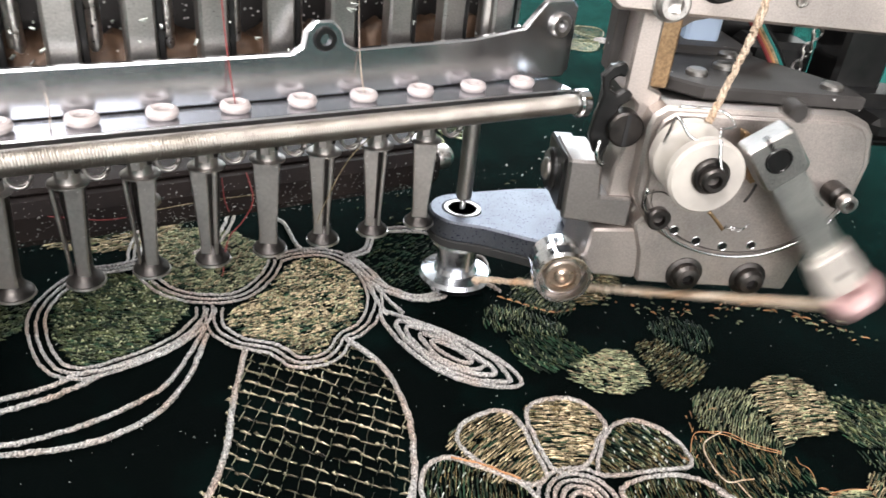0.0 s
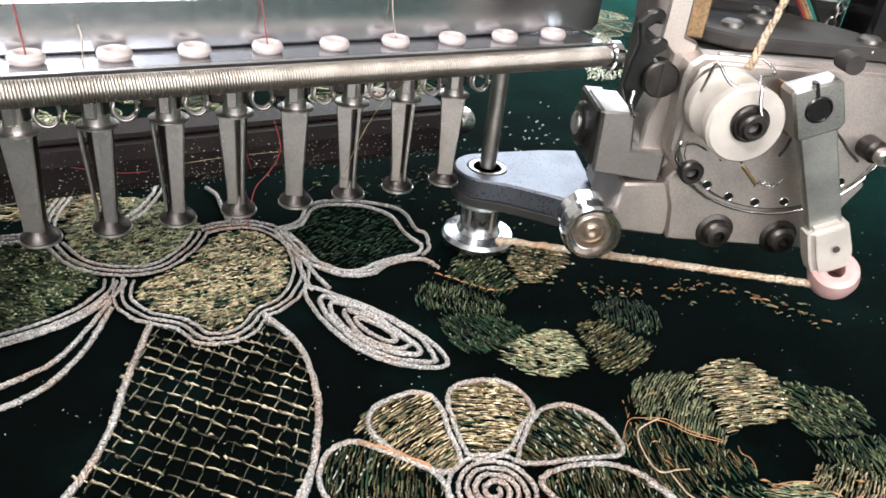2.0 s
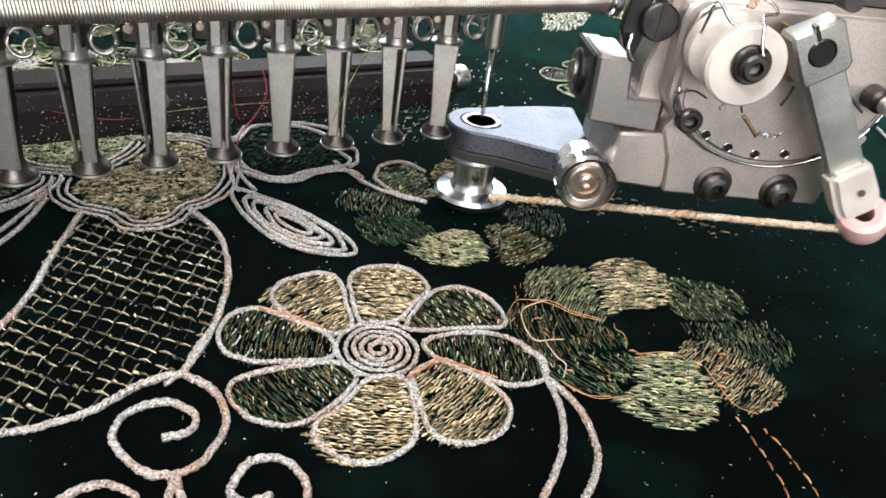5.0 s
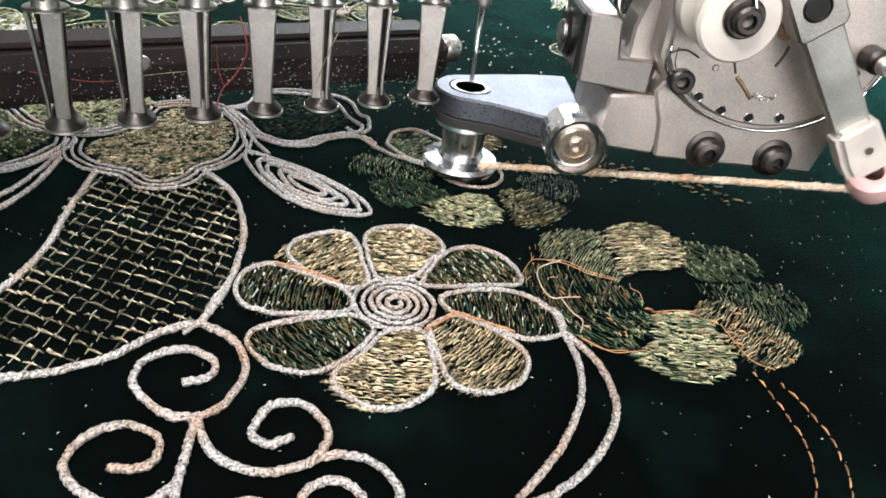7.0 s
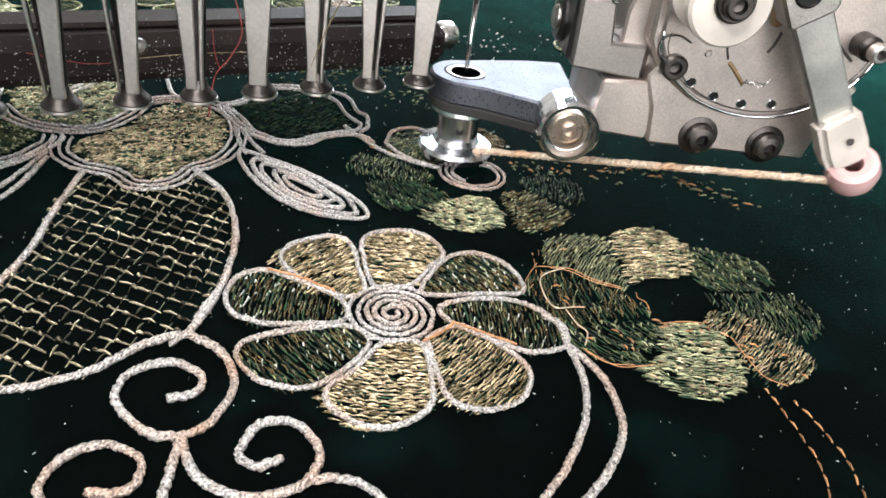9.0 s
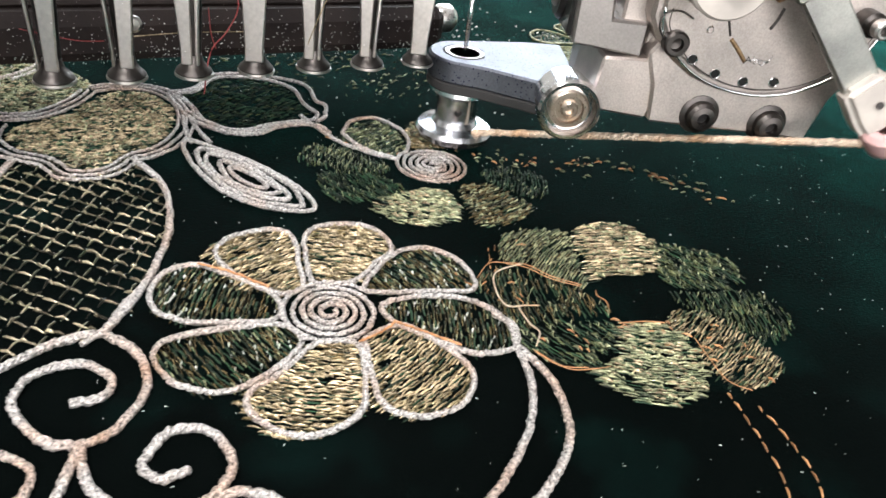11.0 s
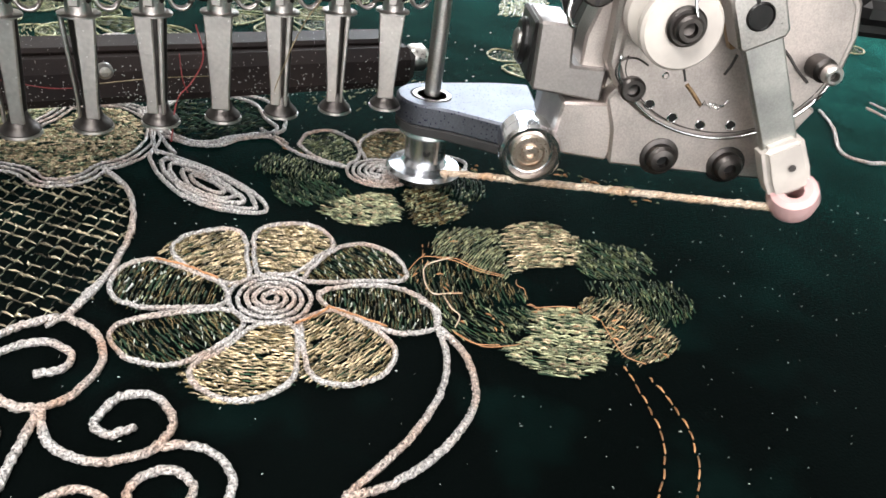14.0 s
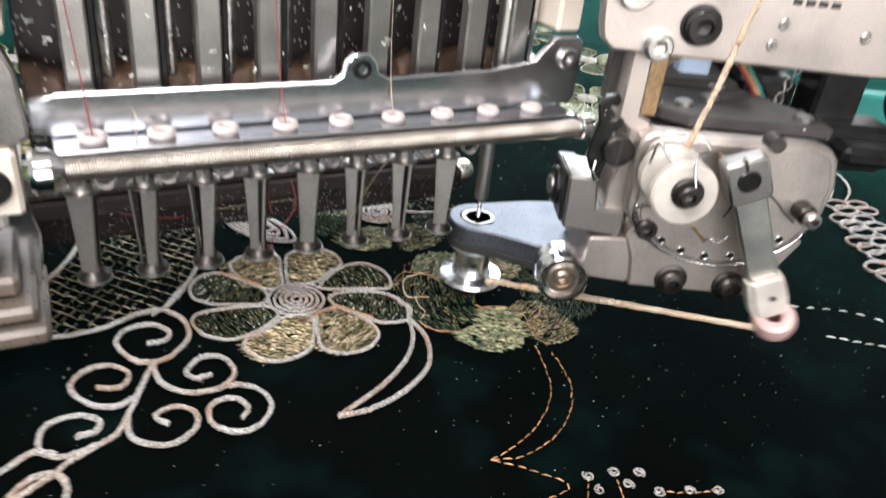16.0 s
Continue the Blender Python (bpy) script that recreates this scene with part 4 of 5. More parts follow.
for i in range(9):
    x = -PITCH * i + 2.7
    ring = part("thread_eyelet", lathe([(1.1, 0.1), (1.4, -0.5), (2.0, -0.8), (2.5, -0.4), (2.65, 0.2), (2.35, 0.8), (1.8, 1.0), (1.3, 0.7), (1.1, 0.1)], (x, -12.4, 57.6), "z", 28), CERAMIC, head,
                "cream ceramic thread eyelet")
    part("eyelet_stem", lathe([(0.01, -3.2), (1.7, -3.2), (1.9, -2.8), (1.9, -0.9)], (x, -12.4, 57.6), "z", 20), CERAMIC, ring)
# coil spring on a rod
rod = part("spring_rod", lathe([(0.01, -100), (1.6, -100), (1.6, 12), (0.01, 12)], (0, -21.3, 55.4), "x", 16), STEEL, head)
turns, x0, x1 = 235, -99.0, 10.0
coil = []
for k in range(turns * 12 + 1):
    a = 2 * math.pi * k / 12
    coil.append((x0 + (x1 - x0) * k / (turns * 12), -21.3 + 1.75 * math.cos(a), 55.4 + 1.75 * math.sin(a)))


def coil_data(path, r):
    V, F = [], []
    sides = 5
    for k, (x, y, z) in enumerate(path):
        cy, cz = (y + 21.3) / 1.75, (z - 55.4) / 1.75
        for j in range(sides):
            b = 2 * math.pi * j / sides
            V.append((x + r * math.cos(b), y + r * math.sin(b) * cy, z + r * math.sin(b) * cz))
    for k in range(len(path) - 1):
        for j in range(sides):
            q = (j + 1) % sides
            F.append((k * sides + j, k * sides + q, (k + 1) * sides + q, (k + 1) * sides + j))
    return V, F


part("coil_spring", coil_data(coil, 0.31), SPRING, head, "long steel coil spring")
part("end_cap", lathe([(0.01, 10.4), (2.6, 10.4), (3.0, 10.8), (3.0, 12.6), (2.5, 13.2), (0.01, 13.4)], (0, -21.3, 55.4), "x", 28), POLISHED, head)
part("end_cap", lathe([(0.01, -104), (3.4, -104), (4.1, -103.2), (4.1, -100.6), (3.2, -99.6), (2.2, -98.6), (0.01, -98.6)], (0, -21.3, 55.4), "x", 28), POLISHED, head)


def oily_specks(count, seed):
    """Pale specks put in as wet glints on the bars and on the lint between them."""
    r = random.Random(seed)
    chunks = []
    for _ in range(count):
        x, z = r.uniform(-103, 9), 58 + 30 * r.random() ** 1.6
        y = r.choice((-3.6, 3.0, 3.2, 14.2)) if z < 64 else r.choice((-3.6, 14.3))
        L = r.uniform(0.2, 0.7)
        chunks.append(tube_data([(x, y, z), (x + r.gauss(0, L), y, z + r.gauss(0, L)), (x + r.gauss(0, L), y, z + L)], r.uniform(0.1, 0.28), 4))
    return join_data(chunks)


# flat needle bars over the guide, round guide rods between them
for i in range(9):
    x = -PITCH * i + 2.2
    part("needle_slide", box(x - 2.5, x + 2.5, -3.5, 0.5, 59, 132, 0.5), STEEL, head)
    if i < 8:
        part("guide_rod", lathe([(0.01, 59), (1.3, 59), (1.3, 132), (0.01, 132)], (x - 6.2, 6, 0), "z", 14), OILED, head)
# black strips put in for the shade between neighbouring slides
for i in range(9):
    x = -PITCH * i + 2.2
    part("slide_shade_strip", box(x + 2.7, x + 3.9, -2.5, 3, 60, 132, 0.2), BLACK, head)
part("guide_rod", lathe([(0.01, 62), (2.2, 62), (2.2, 66), (1.6, 66), (1.6, 132), (0.01, 132)], (7.4, 1, 0), "z", 18), OILED, head)


def grease_mass():
    """A lumpy bank of greasy lint along the channel."""
    xs = np.arange(-103.5, 9.5, 0.7)
    V, F = [], []
    prof = [(3.0, 58.5, 0.2), (3.4, 60.5, 0.6), (4.6, 63.2, 1.0), (6.4, 65.0, 1.0), (8.8, 66.0, 1.0), (9.2, 58.5, 0.0)]
    for x in xs:
        for k, (y, z, f) in enumerate(prof):
            h = noise.noise((x * 0.13, k * 0.5, 2.0)) * 2.6 + noise.noise((x * 0.55, k * 0.9, 5.0)) * 1.3
            V.append((x, y - f * 0.7 * noise.noise((x * 0.4, k, 9.0)), z + f * h))
    n = len(prof)
    for i in range(len(xs) - 1):
        for k in range(n - 1):
            F.append((i * n + k, (i + 1) * n + k, (i + 1) * n + k + 1, i * n + k + 1))
    return V, F


part("greasy_lint", grease_mass(), COPPER_BROWN, head, "brown greasy lint", "stuff")
part("oily_lint_and_glints", oily_specks(130, 7), WHITE_BITS, head, kind="stuff")
part("grease_tray", box(-104, 10, 9, 14, 57, 61.5, 0.5), COPPER_BROWN, head, "greasy brown channel behind the bars")
part("back_panel", box(-104, 12, 14.5, 17, 57, 134, 0.5), IRON, head, "dark oily back panel")
part("side_panel", box(11, 18, -6, 16, 73.6, 134, 0.8), BEIGE, head)
part("side_panel", box(-116, -104.4, -12, 16, 76, 134, 0.8), BEIGE, head)
part("side_bracket", prism([(-128, 58), (-128, 75.5), (-106, 75.5), (-104, 70), (-103.4, 58.4), (-106, 57)], -12.5, -7, "y", 0.5), STEEL, head)
part("bearing_block", box(-130, -106, -14, -4, 44, 56.6, 0.8), BEIGE, head)
bolt(head, "cap_screw", (-111, -15.4, 50.4), 3.6, 1.6, BLACK)


def presser_foot(x, seed):
    """A foot: flat tapered blade before a dark shank, some with a narrow rail beside it, thin collar, clamp, wire eyelet and a domed sole."""
    r = random.Random(seed)
    foot = thing("presser_foot", pose(x * MM, 0, 20.4 * MM), "oil-spotted steel presser foot hanging over the cloth", "presser foot", "row of presser feet")
    face = Matrix.Rotation(radians(-24 + r.uniform(-4, 4)), 3, "Z")

    def placed(bm):
        bmesh.ops.rotate(bm, cent=(0, 0, 0), matrix=face, verts=bm.verts)
        bmesh.ops.translate(bm, vec=(0, 0, -20.4), verts=bm.verts)
        return bm

    def strip(u0, u1, v0, v1, y0, y1):
        return prism([(u0, 23.0), (u1, 23.0), (u1 * 0.98, 26.0), (v1, 41.6), (v0, 41.6), (u0 * 0.98, 26.0)], y0, y1, "y", 0.22)

    part("sole", placed(lathe([(1.2, 20.8), (3.3, 20.8), (3.45, 21.1), (3.3, 21.5), (2.7, 22.1), (2.0, 22.9), (1.7, 23.8), (1.6, 24.6), (0.5, 24.6)], (0, 0, 0), "z", 28)), SOLE, foot)
    part("sole_rim", placed(lathe([(1.4, 20.3), (3.4, 20.3), (3.6, 20.5), (3.55, 20.9), (1.4, 20.9), (1.4, 20.3)], (0, 0, 0), "z", 28)), FOOT, foot)
    # dark colour keeps the gap beside the blade dark
    part("shank", placed(lathe([(0.01, 22.6), (1.3, 22.6), (1.5, 26), (2.3, 41.6), (0.01, 41.6)], (0, 0.4, 0), "z", 20)), SOLE, foot, "dark steel shank")
    style = {7: "left", 6: "left", 5: "right", 3: "right", 2: "right"}.get(seed, "plain")
    if style == "left":
        part("blade", placed(strip(-0.5, 1.9, -0.5, 3.0, -2.3, -1.6)), FOOT, foot)
        part("rail", placed(strip(-1.9, -1.45, -3.0, -2.3, -2.4, -1.2)), FOOT, foot)
    elif style == "right":
        part("blade", placed(strip(-1.9, 0.2, -3.0, 0.3, -2.3, -1.6)), FOOT, foot)
        part("rail", placed(strip(0.85, 1.5, 1.2, 2.2, -2.5, -1.4)), FOOT, foot)
    else:
        part("blade", placed(strip(-1.8, 1.8, -2.7, 2.7, -2.3, -1.5)), FOOT, foot)
    part("needle", placed(merge(lathe([(0.01, 23.4), (0.3, 24), (0.6, 30), (0.6, 50), (0.01, 50)], (0.1, 0, 0), "z", 10))), POLISHED, foot)
    part("collar", placed(lathe([(0.01, 41.3), (3.3, 41.5), (3.55, 41.6), (3.55, 41.9), (3.3, 42.0), (2.2, 42.0), (2.0, 46.4), (0.01, 46.4)], (0, -0.4, 0), "z", 28)), FOOT, foot)
    part("clamp_block", placed(box(-4.4, 2.4, -1.6, 3, 43.6, 58, 0.5)), SOLE, foot, "blackened clamp block")
    part("clamp_lug", placed(box(-1.2, 1.0, -2.8, -1.4, 43.2, 48.4, 0.35)), FOOT, foot)
    part("clamp_screw", placed(lathe([(0.01, -1), (1.0, -1), (1.0, 0.8), (0.7, 1.1), (0.01, 1.1)], (-2.6, -2.2, 46.8), "y", 16)), BRASS, foot)
    loop = [(4.3 + 2.0 * math.cos(a), -2.2 - 0.16 * a, 45.6 + 2.3 * math.sin(a) - 20.4) for a in np.linspace(0, 4 * math.pi, 37)]
    part("wire_loop", tube_data(loop, 0.36, 6), FOOT, foot)
    return foot


for i in range(1, 9):
    presser_foot(-PITCH * i, i)
# fittings under the head behind the feet, and the dark rail low behind them
part("under_plate", box(-104, 8, 3.5, 14, 47, 57, 0.6), IRON, head)


def oily_bits(count, x0, x1, y, z0, z1, seed):
    """Scraps of thread and lint that cling to the oily fittings."""
    r = random.Random(seed)
    chunks = []
    for _ in range(count):
        p = np.array([r.uniform(x0, x1), y + r.uniform(-0.3, 0.6), r.uniform(z0, z1)])
        path = [p]
        for _ in range(3):
            path.append(path[-1] + np.array([r.gauss(0, 0.8), r.gauss(0, 0.2), r.gauss(-0.2, 0.7)]))
        chunks.append(tube_data(path, r.uniform(0.08, 0.3), 4))
    return join_data(chunks)


part("oily_lint_and_glints", oily_bits(150, -103, 6, 2.8, 45, 54, 3), WHITE_BITS, head, kind="stuff")
part("oily_lint_and_glints", oily_bits(90, -103, 6, 2.6, 45, 53, 4), BRASS, head, kind="stuff")
part("oily_lint_and_glints", oily_bits(110, -103, 6, 2.4, 46, 54, 5), GREEN, head, kind="stuff")
def speck_data(count, x0, x1, y, z0, z1, seed):
    """Tiny pale specks on an upright face, for stuck lint and painted oil glints."""
    r = random.Random(seed)
    chunks = []
    for _ in range(count):
        x, z = r.uniform(x0, x1), z0 + (z1 - z0) * r.random() ** 1.4
        a, b = r.choice((0.1, 0.13, 0.16, 0.24)), r.uniform(0.08, 0.2)
        chunks.append(([(x - a, y, z), (x, y, z - b), (x + a, y, z), (x, y, z + b), (x, y - 0.16, z), (x, y + 0.1, z)],
                       [(0, 1, 4), (1, 2, 4), (2, 3, 4), (3, 0, 4), (1, 0, 5), (2, 1, 5), (3, 2, 5), (0, 3, 5)]))
    return join_data(chunks)


rail = thing("machine_rail", pose(0, 0, 0), "dark iron rail with pale specks of lint and oil glints behind the presser feet", "rail")
part("beam", box(-190, 13, 31, 45, 11.5, 22.5, 2.6), RAIL, rail)
part("rail_top", box(-190, 9, 36, 46, 22.3, 24.0, 0.8), RAIL, rail)
part("rail_lint_and_glints", speck_data(420, -104, 10, 30.9, 11.8, 18.2, 11), WHITE_BITS, rail, kind="stuff")
part("rail_lint_and_glints", speck_data(90, -104, 10, 30.9, 18.2, 22.0, 12), WHITE_BITS, rail, kind="stuff")
part("rail_knob", lathe([(0.01, 0), (3.2, 0), (3.8, 1), (3.8, 4), (2.6, 5.5), (0.01, 6)], (13, 38, 18), "x", 24), OILED, rail)
part("rail_screw", lathe([(0.01, -0.5), (1.8, -0.5), (1.8, 0.6), (1.2, 1.1), (0.01, 1.2)], (-66, 30.6, 20.5), "y", 18), STEEL, rail)
part("rail_bracket", box(-200, -186, 20, 60, 10, 60, 1), IRON, rail)

# threads that hang in the guide and at the feet
def thread(name, pts, mat, r=0.12, parent=head):
    return part(name, tube_data(spline(pts, False, 0.7), r, 5), mat, parent)


thread("red_thread", [(-57.3, -12.4, 58), (-57.6, -9, 70), (-58, -6, 100), (-58, -6, 130)], RED)
thread("red_thread", [(-93.3, -12.4, 58), (-94, -9, 70), (-96, -6, 100), (-97, -6, 130)], RED)
thread("gold_thread", [(-33.3, -12.4, 58), (-33.4, -9, 72), (-33.5, -6, 130)], BRASS)
thread("gold_thread", [(-86, -13, 56.8), (-85.6, -13, 60), (-85.9, -12, 62.6)], BRASS)
thread("thin_thread", [(-27, -14, 54), (-33, -6, 42), (-37.5, -2, 28), (-38, -1, 23)], GOLD)
thread("red_thread", [(-53, -2, 40), (-52, -2.5, 34), (-54, -1.5, 29), (-57, -1, 25), (-58.5, -1, 17), (-58.6, -1, 17)], RED, 0.13)
thread("red_thread", [(-50, 30, 24), (-49.6, 30, 18), (-48.4, 30.3, 14)], RED, 0.14)
thread("red_thread", [(-88, 30.4, 20), (-78, 30.2, 17.4), (-72, 30.3, 17)], RED, 0.12)
thread("thin_thread", [(-70, 30.3, 17.6), (-55, 30.2, 18.4), (-40, 30.2, 18.2)], GOLD, 0.12)

# ---- the working needle ----
needle_bar = thing("needle_bar", pose(0, 0, 0), "polished steel needle bar with its thin needle, going up and down", "needle")
part("bar", lathe([(0.01, 0), (1.5, 0), (1.9, 0.6), (1.9, 60), (0.01, 60)], (0, 0, 0), "z", 20), STEEL, needle_bar)
part("thin_needle", tube_data([(0.0, 0, 1), (0, 0, -12), (0, 0, -26), (0, 0, -31)], [0.62, 0.55, 0.45, 0.08], 8), POLISHED, needle_bar)

# ---- the cording attachment: its own axes run along, into and up its face plate ----
device = thing("cording_attachment", pose(0, 0, 0, 0, 0, -25.72), "steel cording attachment with white pulley and rotating spool", "machine attachment")
W = -31.3
plate = [(28.6, 57.5), (29.2, 59.8), (31.4, 61.6), (68.5, 62.0), (71.5, 61), (73.4, 58.8), (75, 53), (74.6, 46), (72.6, 40.5), (69, 36.4), (64, 33),
         (58.5, 31), (52.5, 30.2), (46, 30.8), (40, 32.7), (35, 35.8), (31.4, 39.2), (29.2, 43)]
main = part("face_plate", prism(plate, W, W + 5, "y", 0.7), CAST, device, "bead-blasted alloy face plate")
mid = (52, 50)
rim = [(mid[0] + (q[0] - mid[0]) * 0.925, mid[1] + (q[1] - mid[1]) * 0.925) for q in plate]
part("raised_sector", prism(rim, W - 0.9, W + 0.2, "y", 0.4), CAST, main)
part("rim_edge", tube_data([(q[0], W - 0.7, q[1] - 0.8) for q in spline([(31.2, 46), (31.4, 42.5), (33.6, 39.6), (37, 36.4), (41, 34), (46.4, 32.3), (52.4, 31.7), (58, 32.4), (63, 34.3), (67.6, 37.4), (71, 41.4), (72.8, 46)], False, 0.8)], 0.34, 6), POLISHED, main)
# dark line laid on the face for the shadow in the rim's gap
part("rim_gap_shade", tube_data([(q[0], W - 0.85, q[1] - 0.8) for q in spline([(32.4, 46), (32.6, 43), (34.6, 40.4), (37.8, 37.4), (41.6, 35.1), (46.8, 33.4), (52.4, 32.9), (57.6, 33.5), (62.4, 35.3), (66.7, 38.2), (69.9, 42), (71.6, 46)], False, 0.8)], 0.14, 5), SOLE, main)
for u, z in ((38.8, 36.4), (44.0, 34.2), (49.9, 33.3), (55.9, 33.9), (66.0, 39.1)):
    part("rim_hole", lathe([(0.8, -0.4), (1.05, -0.4), (1.05, 0.08), (0.95, 0.14), (0.8, 0.05), (0.8, -0.4)], (u, W - 0.9, z), "y", 16), POLISHED, main)
    # black disc on the face puts in the shade inside the hole
    part("hole_floor", lathe([(0.01, -0.3), (0.84, -0.3), (0.84, 0.03), (0.01, 0.03)], (u, W - 0.9, z), "y", 16), BLACK, main)
for pts, mat, r in (([(44.8, 41.0), (46.4, 39.6), (48.8, 37.2)], BROWN_BRASS, 0.42), ([(52.6, 47.6), (52.2, 45.6), (51.3, 43.5)], GREY_PLATE, 0.3), ([(58.5, 51.3), (62.4, 48.4), (65.0, 46.0), (68.2, 43.6)], GREY_PLATE, 0.3),
                    ([(42.4, 46.6), (43.2, 44.4), (44.6, 41.2)], GREY_PLATE, 0.22), ([(59.5, 44), (61.5, 42.2), (63.8, 41.4)], SOLE, 0.16)):
    part("engraved_slot", tube_data([(u, W - 0.92, z) for u, z in spline(pts, False, 0.6)], r, 6), mat, main)
for pts in ([(48.7, 36.8), (49.3, 38.2), (50.0, 37.2)], [(50.2, 38.4), (50.8, 36.9), (51.6, 38.0)], [(51.4, 37.4), (52.3, 36.8), (52.9, 37.9)], [(52.9, 37.2), (53.9, 38.9)], [(49, 37.4), (51, 37.8), (53.4, 37.6)]):
    part("engraved_mark", tube_data([(u, W - 0.95, z) for u, z in pts], 0.13, 4), POLISHED, main)
thread("strap", [(32.4, W - 1.6, 39.5), (30.6, W - 1.6, 41.8), (31.0, W - 1.6, 44.2), (33.8, W - 1.6, 45.0), (36.6, W - 1.6, 43.8)], SOLE, 0.18, main)
bolt(main, "blank_hole", (40.4, W - 1.1, 42.2), 0.9, 0.3, POLISHED)
bolt(main, "socket_screw", (34.5, W - 2.6, 39.2), 2.4, 2.2, SOLE)
bolt(main, "blank_hole", (68.3, W - 0.25, 53.2), 1.9, 0.4, POLISHED)
post = part("post", lathe([(0.01, 0), (2.3, 0), (2.3, 4.4), (1.7, 5), (1.7, 7)], (68.3, W, 47.3), "y", 24), SOLE, main)
bolt(main, "post_screw", (68.2, W - 8.2, 47.4), 1.75, 2, STEEL)
part("lower_block", prism([(34.5, 22.6), (67.6, 22.3), (69.4, 31), (73, 38), (60, 44), (36, 44), (31, 36), (33.4, 30)], W + 0.8, W + 9, "y", 0.5), CAST, device)
for u, z in ((44.4, 25.3), (58.6, 24.9)):
    flange = part("flange_screw", lathe([(0.01, -2.6), (3.9, -2.6), (4.1, -2.2), (3.9, -1.6), (3.0, -1.3), (2.9, 0), (2.3, 0.7), (1.2, 0.9), (1.1, -0.3), (0.01, -0.3)],
                                       (u, W - 1.0, z), "y", 30), SOLE, device, "dark steel flange screw")
    part("socket", lathe([(0.01, -0.2), (1.1, -0.2), (1.1, -0.1), (0.01, -0.1)], (u, W - 1.0, z), "y", 6), BLACK, flange)
bolt(device, "hex_screw", (33.6, W + 2, 26.5), 1.7, 2, STEEL)
# white double pulley with its wire thread guide
pulley = part("rear_pulley", lathe([(1.5, 2), (6.2, 2), (6.8, 2.5), (6.8, 5.4), (6.0, 6.1), (3.6, 6.6), (3.6, 10.6), (6.2, 11.2), (6.9, 11.9), (6.9, 13.7), (6.4, 14.4), (2.5, 14.7), (1.5, 14.7)], (35.7, W, 53.9), "y", 48), NYLON, device,
              "white nylon double pulley")
bolt(pulley, "axle_nut", (35.7, W - 15.8, 54.7), 3.3, 1.1, SOLE)
bolt(pulley, "axle_screw", (35.6, W - 17.6, 54.7), 2.3, 2.0, SOLE)
thread("wire_guide", [(30.7, W - 3, 53.4), (29.1, W - 9, 60.6), (29.4, W - 10, 63.2), (32.1, W - 12, 60.2), (36.7, W - 12, 60.4), (37.2, W - 11, 61.8), (40.5, W - 9, 62.0), (38.4, W - 6, 63.5), (31, W - 5, 63.4)], POLISHED, 0.3, device)
thread("wire_guide", [(35.4, W - 15.6, 61.5), (35.8, W - 16.2, 58.4), (36.7, W - 16.8, 56.2)], POLISHED, 0.32, device)
part("brass_stop", prism([(45.0, 59.4), (46.4, 59.0), (50.6, 49.6), (49.4, 49.0), (46.8, 54.2)], W - 4.4, W - 2.2, "y", 0.2), BROWN_BRASS, device, "worn brass stop")
# column, brackets and base at the plate's side
part("column", prism([(25.4, 36), (25.2, 46.5), (26.6, 52), (27, 60), (24.0, 62.6), (24.2, 92), (28.4, 92), (28.8, 63.6), (31.6, 62.6), (31, 52), (31, 36.4)], -27, -19, "y", 0.5), CAST, device)
part("brown_slide", box(28.6, 32.8, -25.2, -16, 63, 92, 0.4), BROWN_BRASS, device, "brown-stained brass slide")
part("column_back", box(22, 26, -20, -15, 64, 92, 0.4), GREY_PLATE, device)
part("side_bracket", prism([(16.4, 35.6), (15.9, 48.6), (22.4, 48.6), (23.4, 41), (30.4, 41), (30.4, 34.4)], -28.5, -15, "y", 0.5), BRACKET, device)
part("wing_cap", lathe([(0.01, 14.2), (3.9, 14.2), (4.6, 14.8), (4.6, 15.6), (0.01, 16)], (0, -18, 42), "x", 28), BLACK, device)
part("wing_cap", lathe([(0.01, 13.4), (1.8, 13.4), (2.4, 13.9), (2.4, 14.4), (0.01, 14.6)], (0, -18, 42), "x", 24), STEEL, device)
part("bracket_side", box(15.4, 20, -27, -12, 36.5, 48.2, 0.5), BLACK, device)
part("base_block", prism([(22, 23.6), (23, 34.2), (33.6, 34.8), (35.6, 30.5), (34.2, 22.8)], -29.6, -12, "y", 0.5), CAST, device)
part("base_body", box(23.5, 67, -26, -2, 22.6, 34, 0.8), STEEL, device)
part("plate_body", box(30.5, 70, -26.2, -8, 34, 61, 1.0), STEEL, device)
HOOK = [(-6.1, 9.6), (-4.6, 11.6), (-2.3, 12.4), (-1.2, 11.2), (-1.7, 9.4), (-2.8, 9.9), (-4.2, 8.8), (-4.4, 7.3), (-2.7, 6.2), (-1.3, 7.4), (0.3, 6.8), (0.4, 5.4),
        (-1.6, 3.9), (-2.0, 1.5), (-2.0, -3.0), (-2.8, -5.2), (-3.0, -6.6), (-5.0, -5.4), (-6.4, -2.2), (-5.9, 2.5), (-5.2, 6.0)]
hook = [(24.9 + a, 56.0 + b) for a, b in HOOK]
part("black_hook", prism(hook, -28.6, -26.8, "y", 0.4), BLACK, device, "black steel thread hook")
pivot = part("hook_screw", lathe([(0.01, -2), (3.5, -2), (3.5, 1.2), (3.1, 1.6), (0.01, 1.6)], (24.9, -28.8, 56.0), "y", 28), SOLE, device)
part("slot", box(24.5, 25.3, -30.6, -30.3, 52.9, 59.1, 0), RUBBER, pivot)
thread("spring_wire", [(20.6, -29.5, 53.5), (20.2, -30, 51), (21.4, -30, 48.6), (22.6, -29.5, 49.4)], POLISHED, 0.45, device)
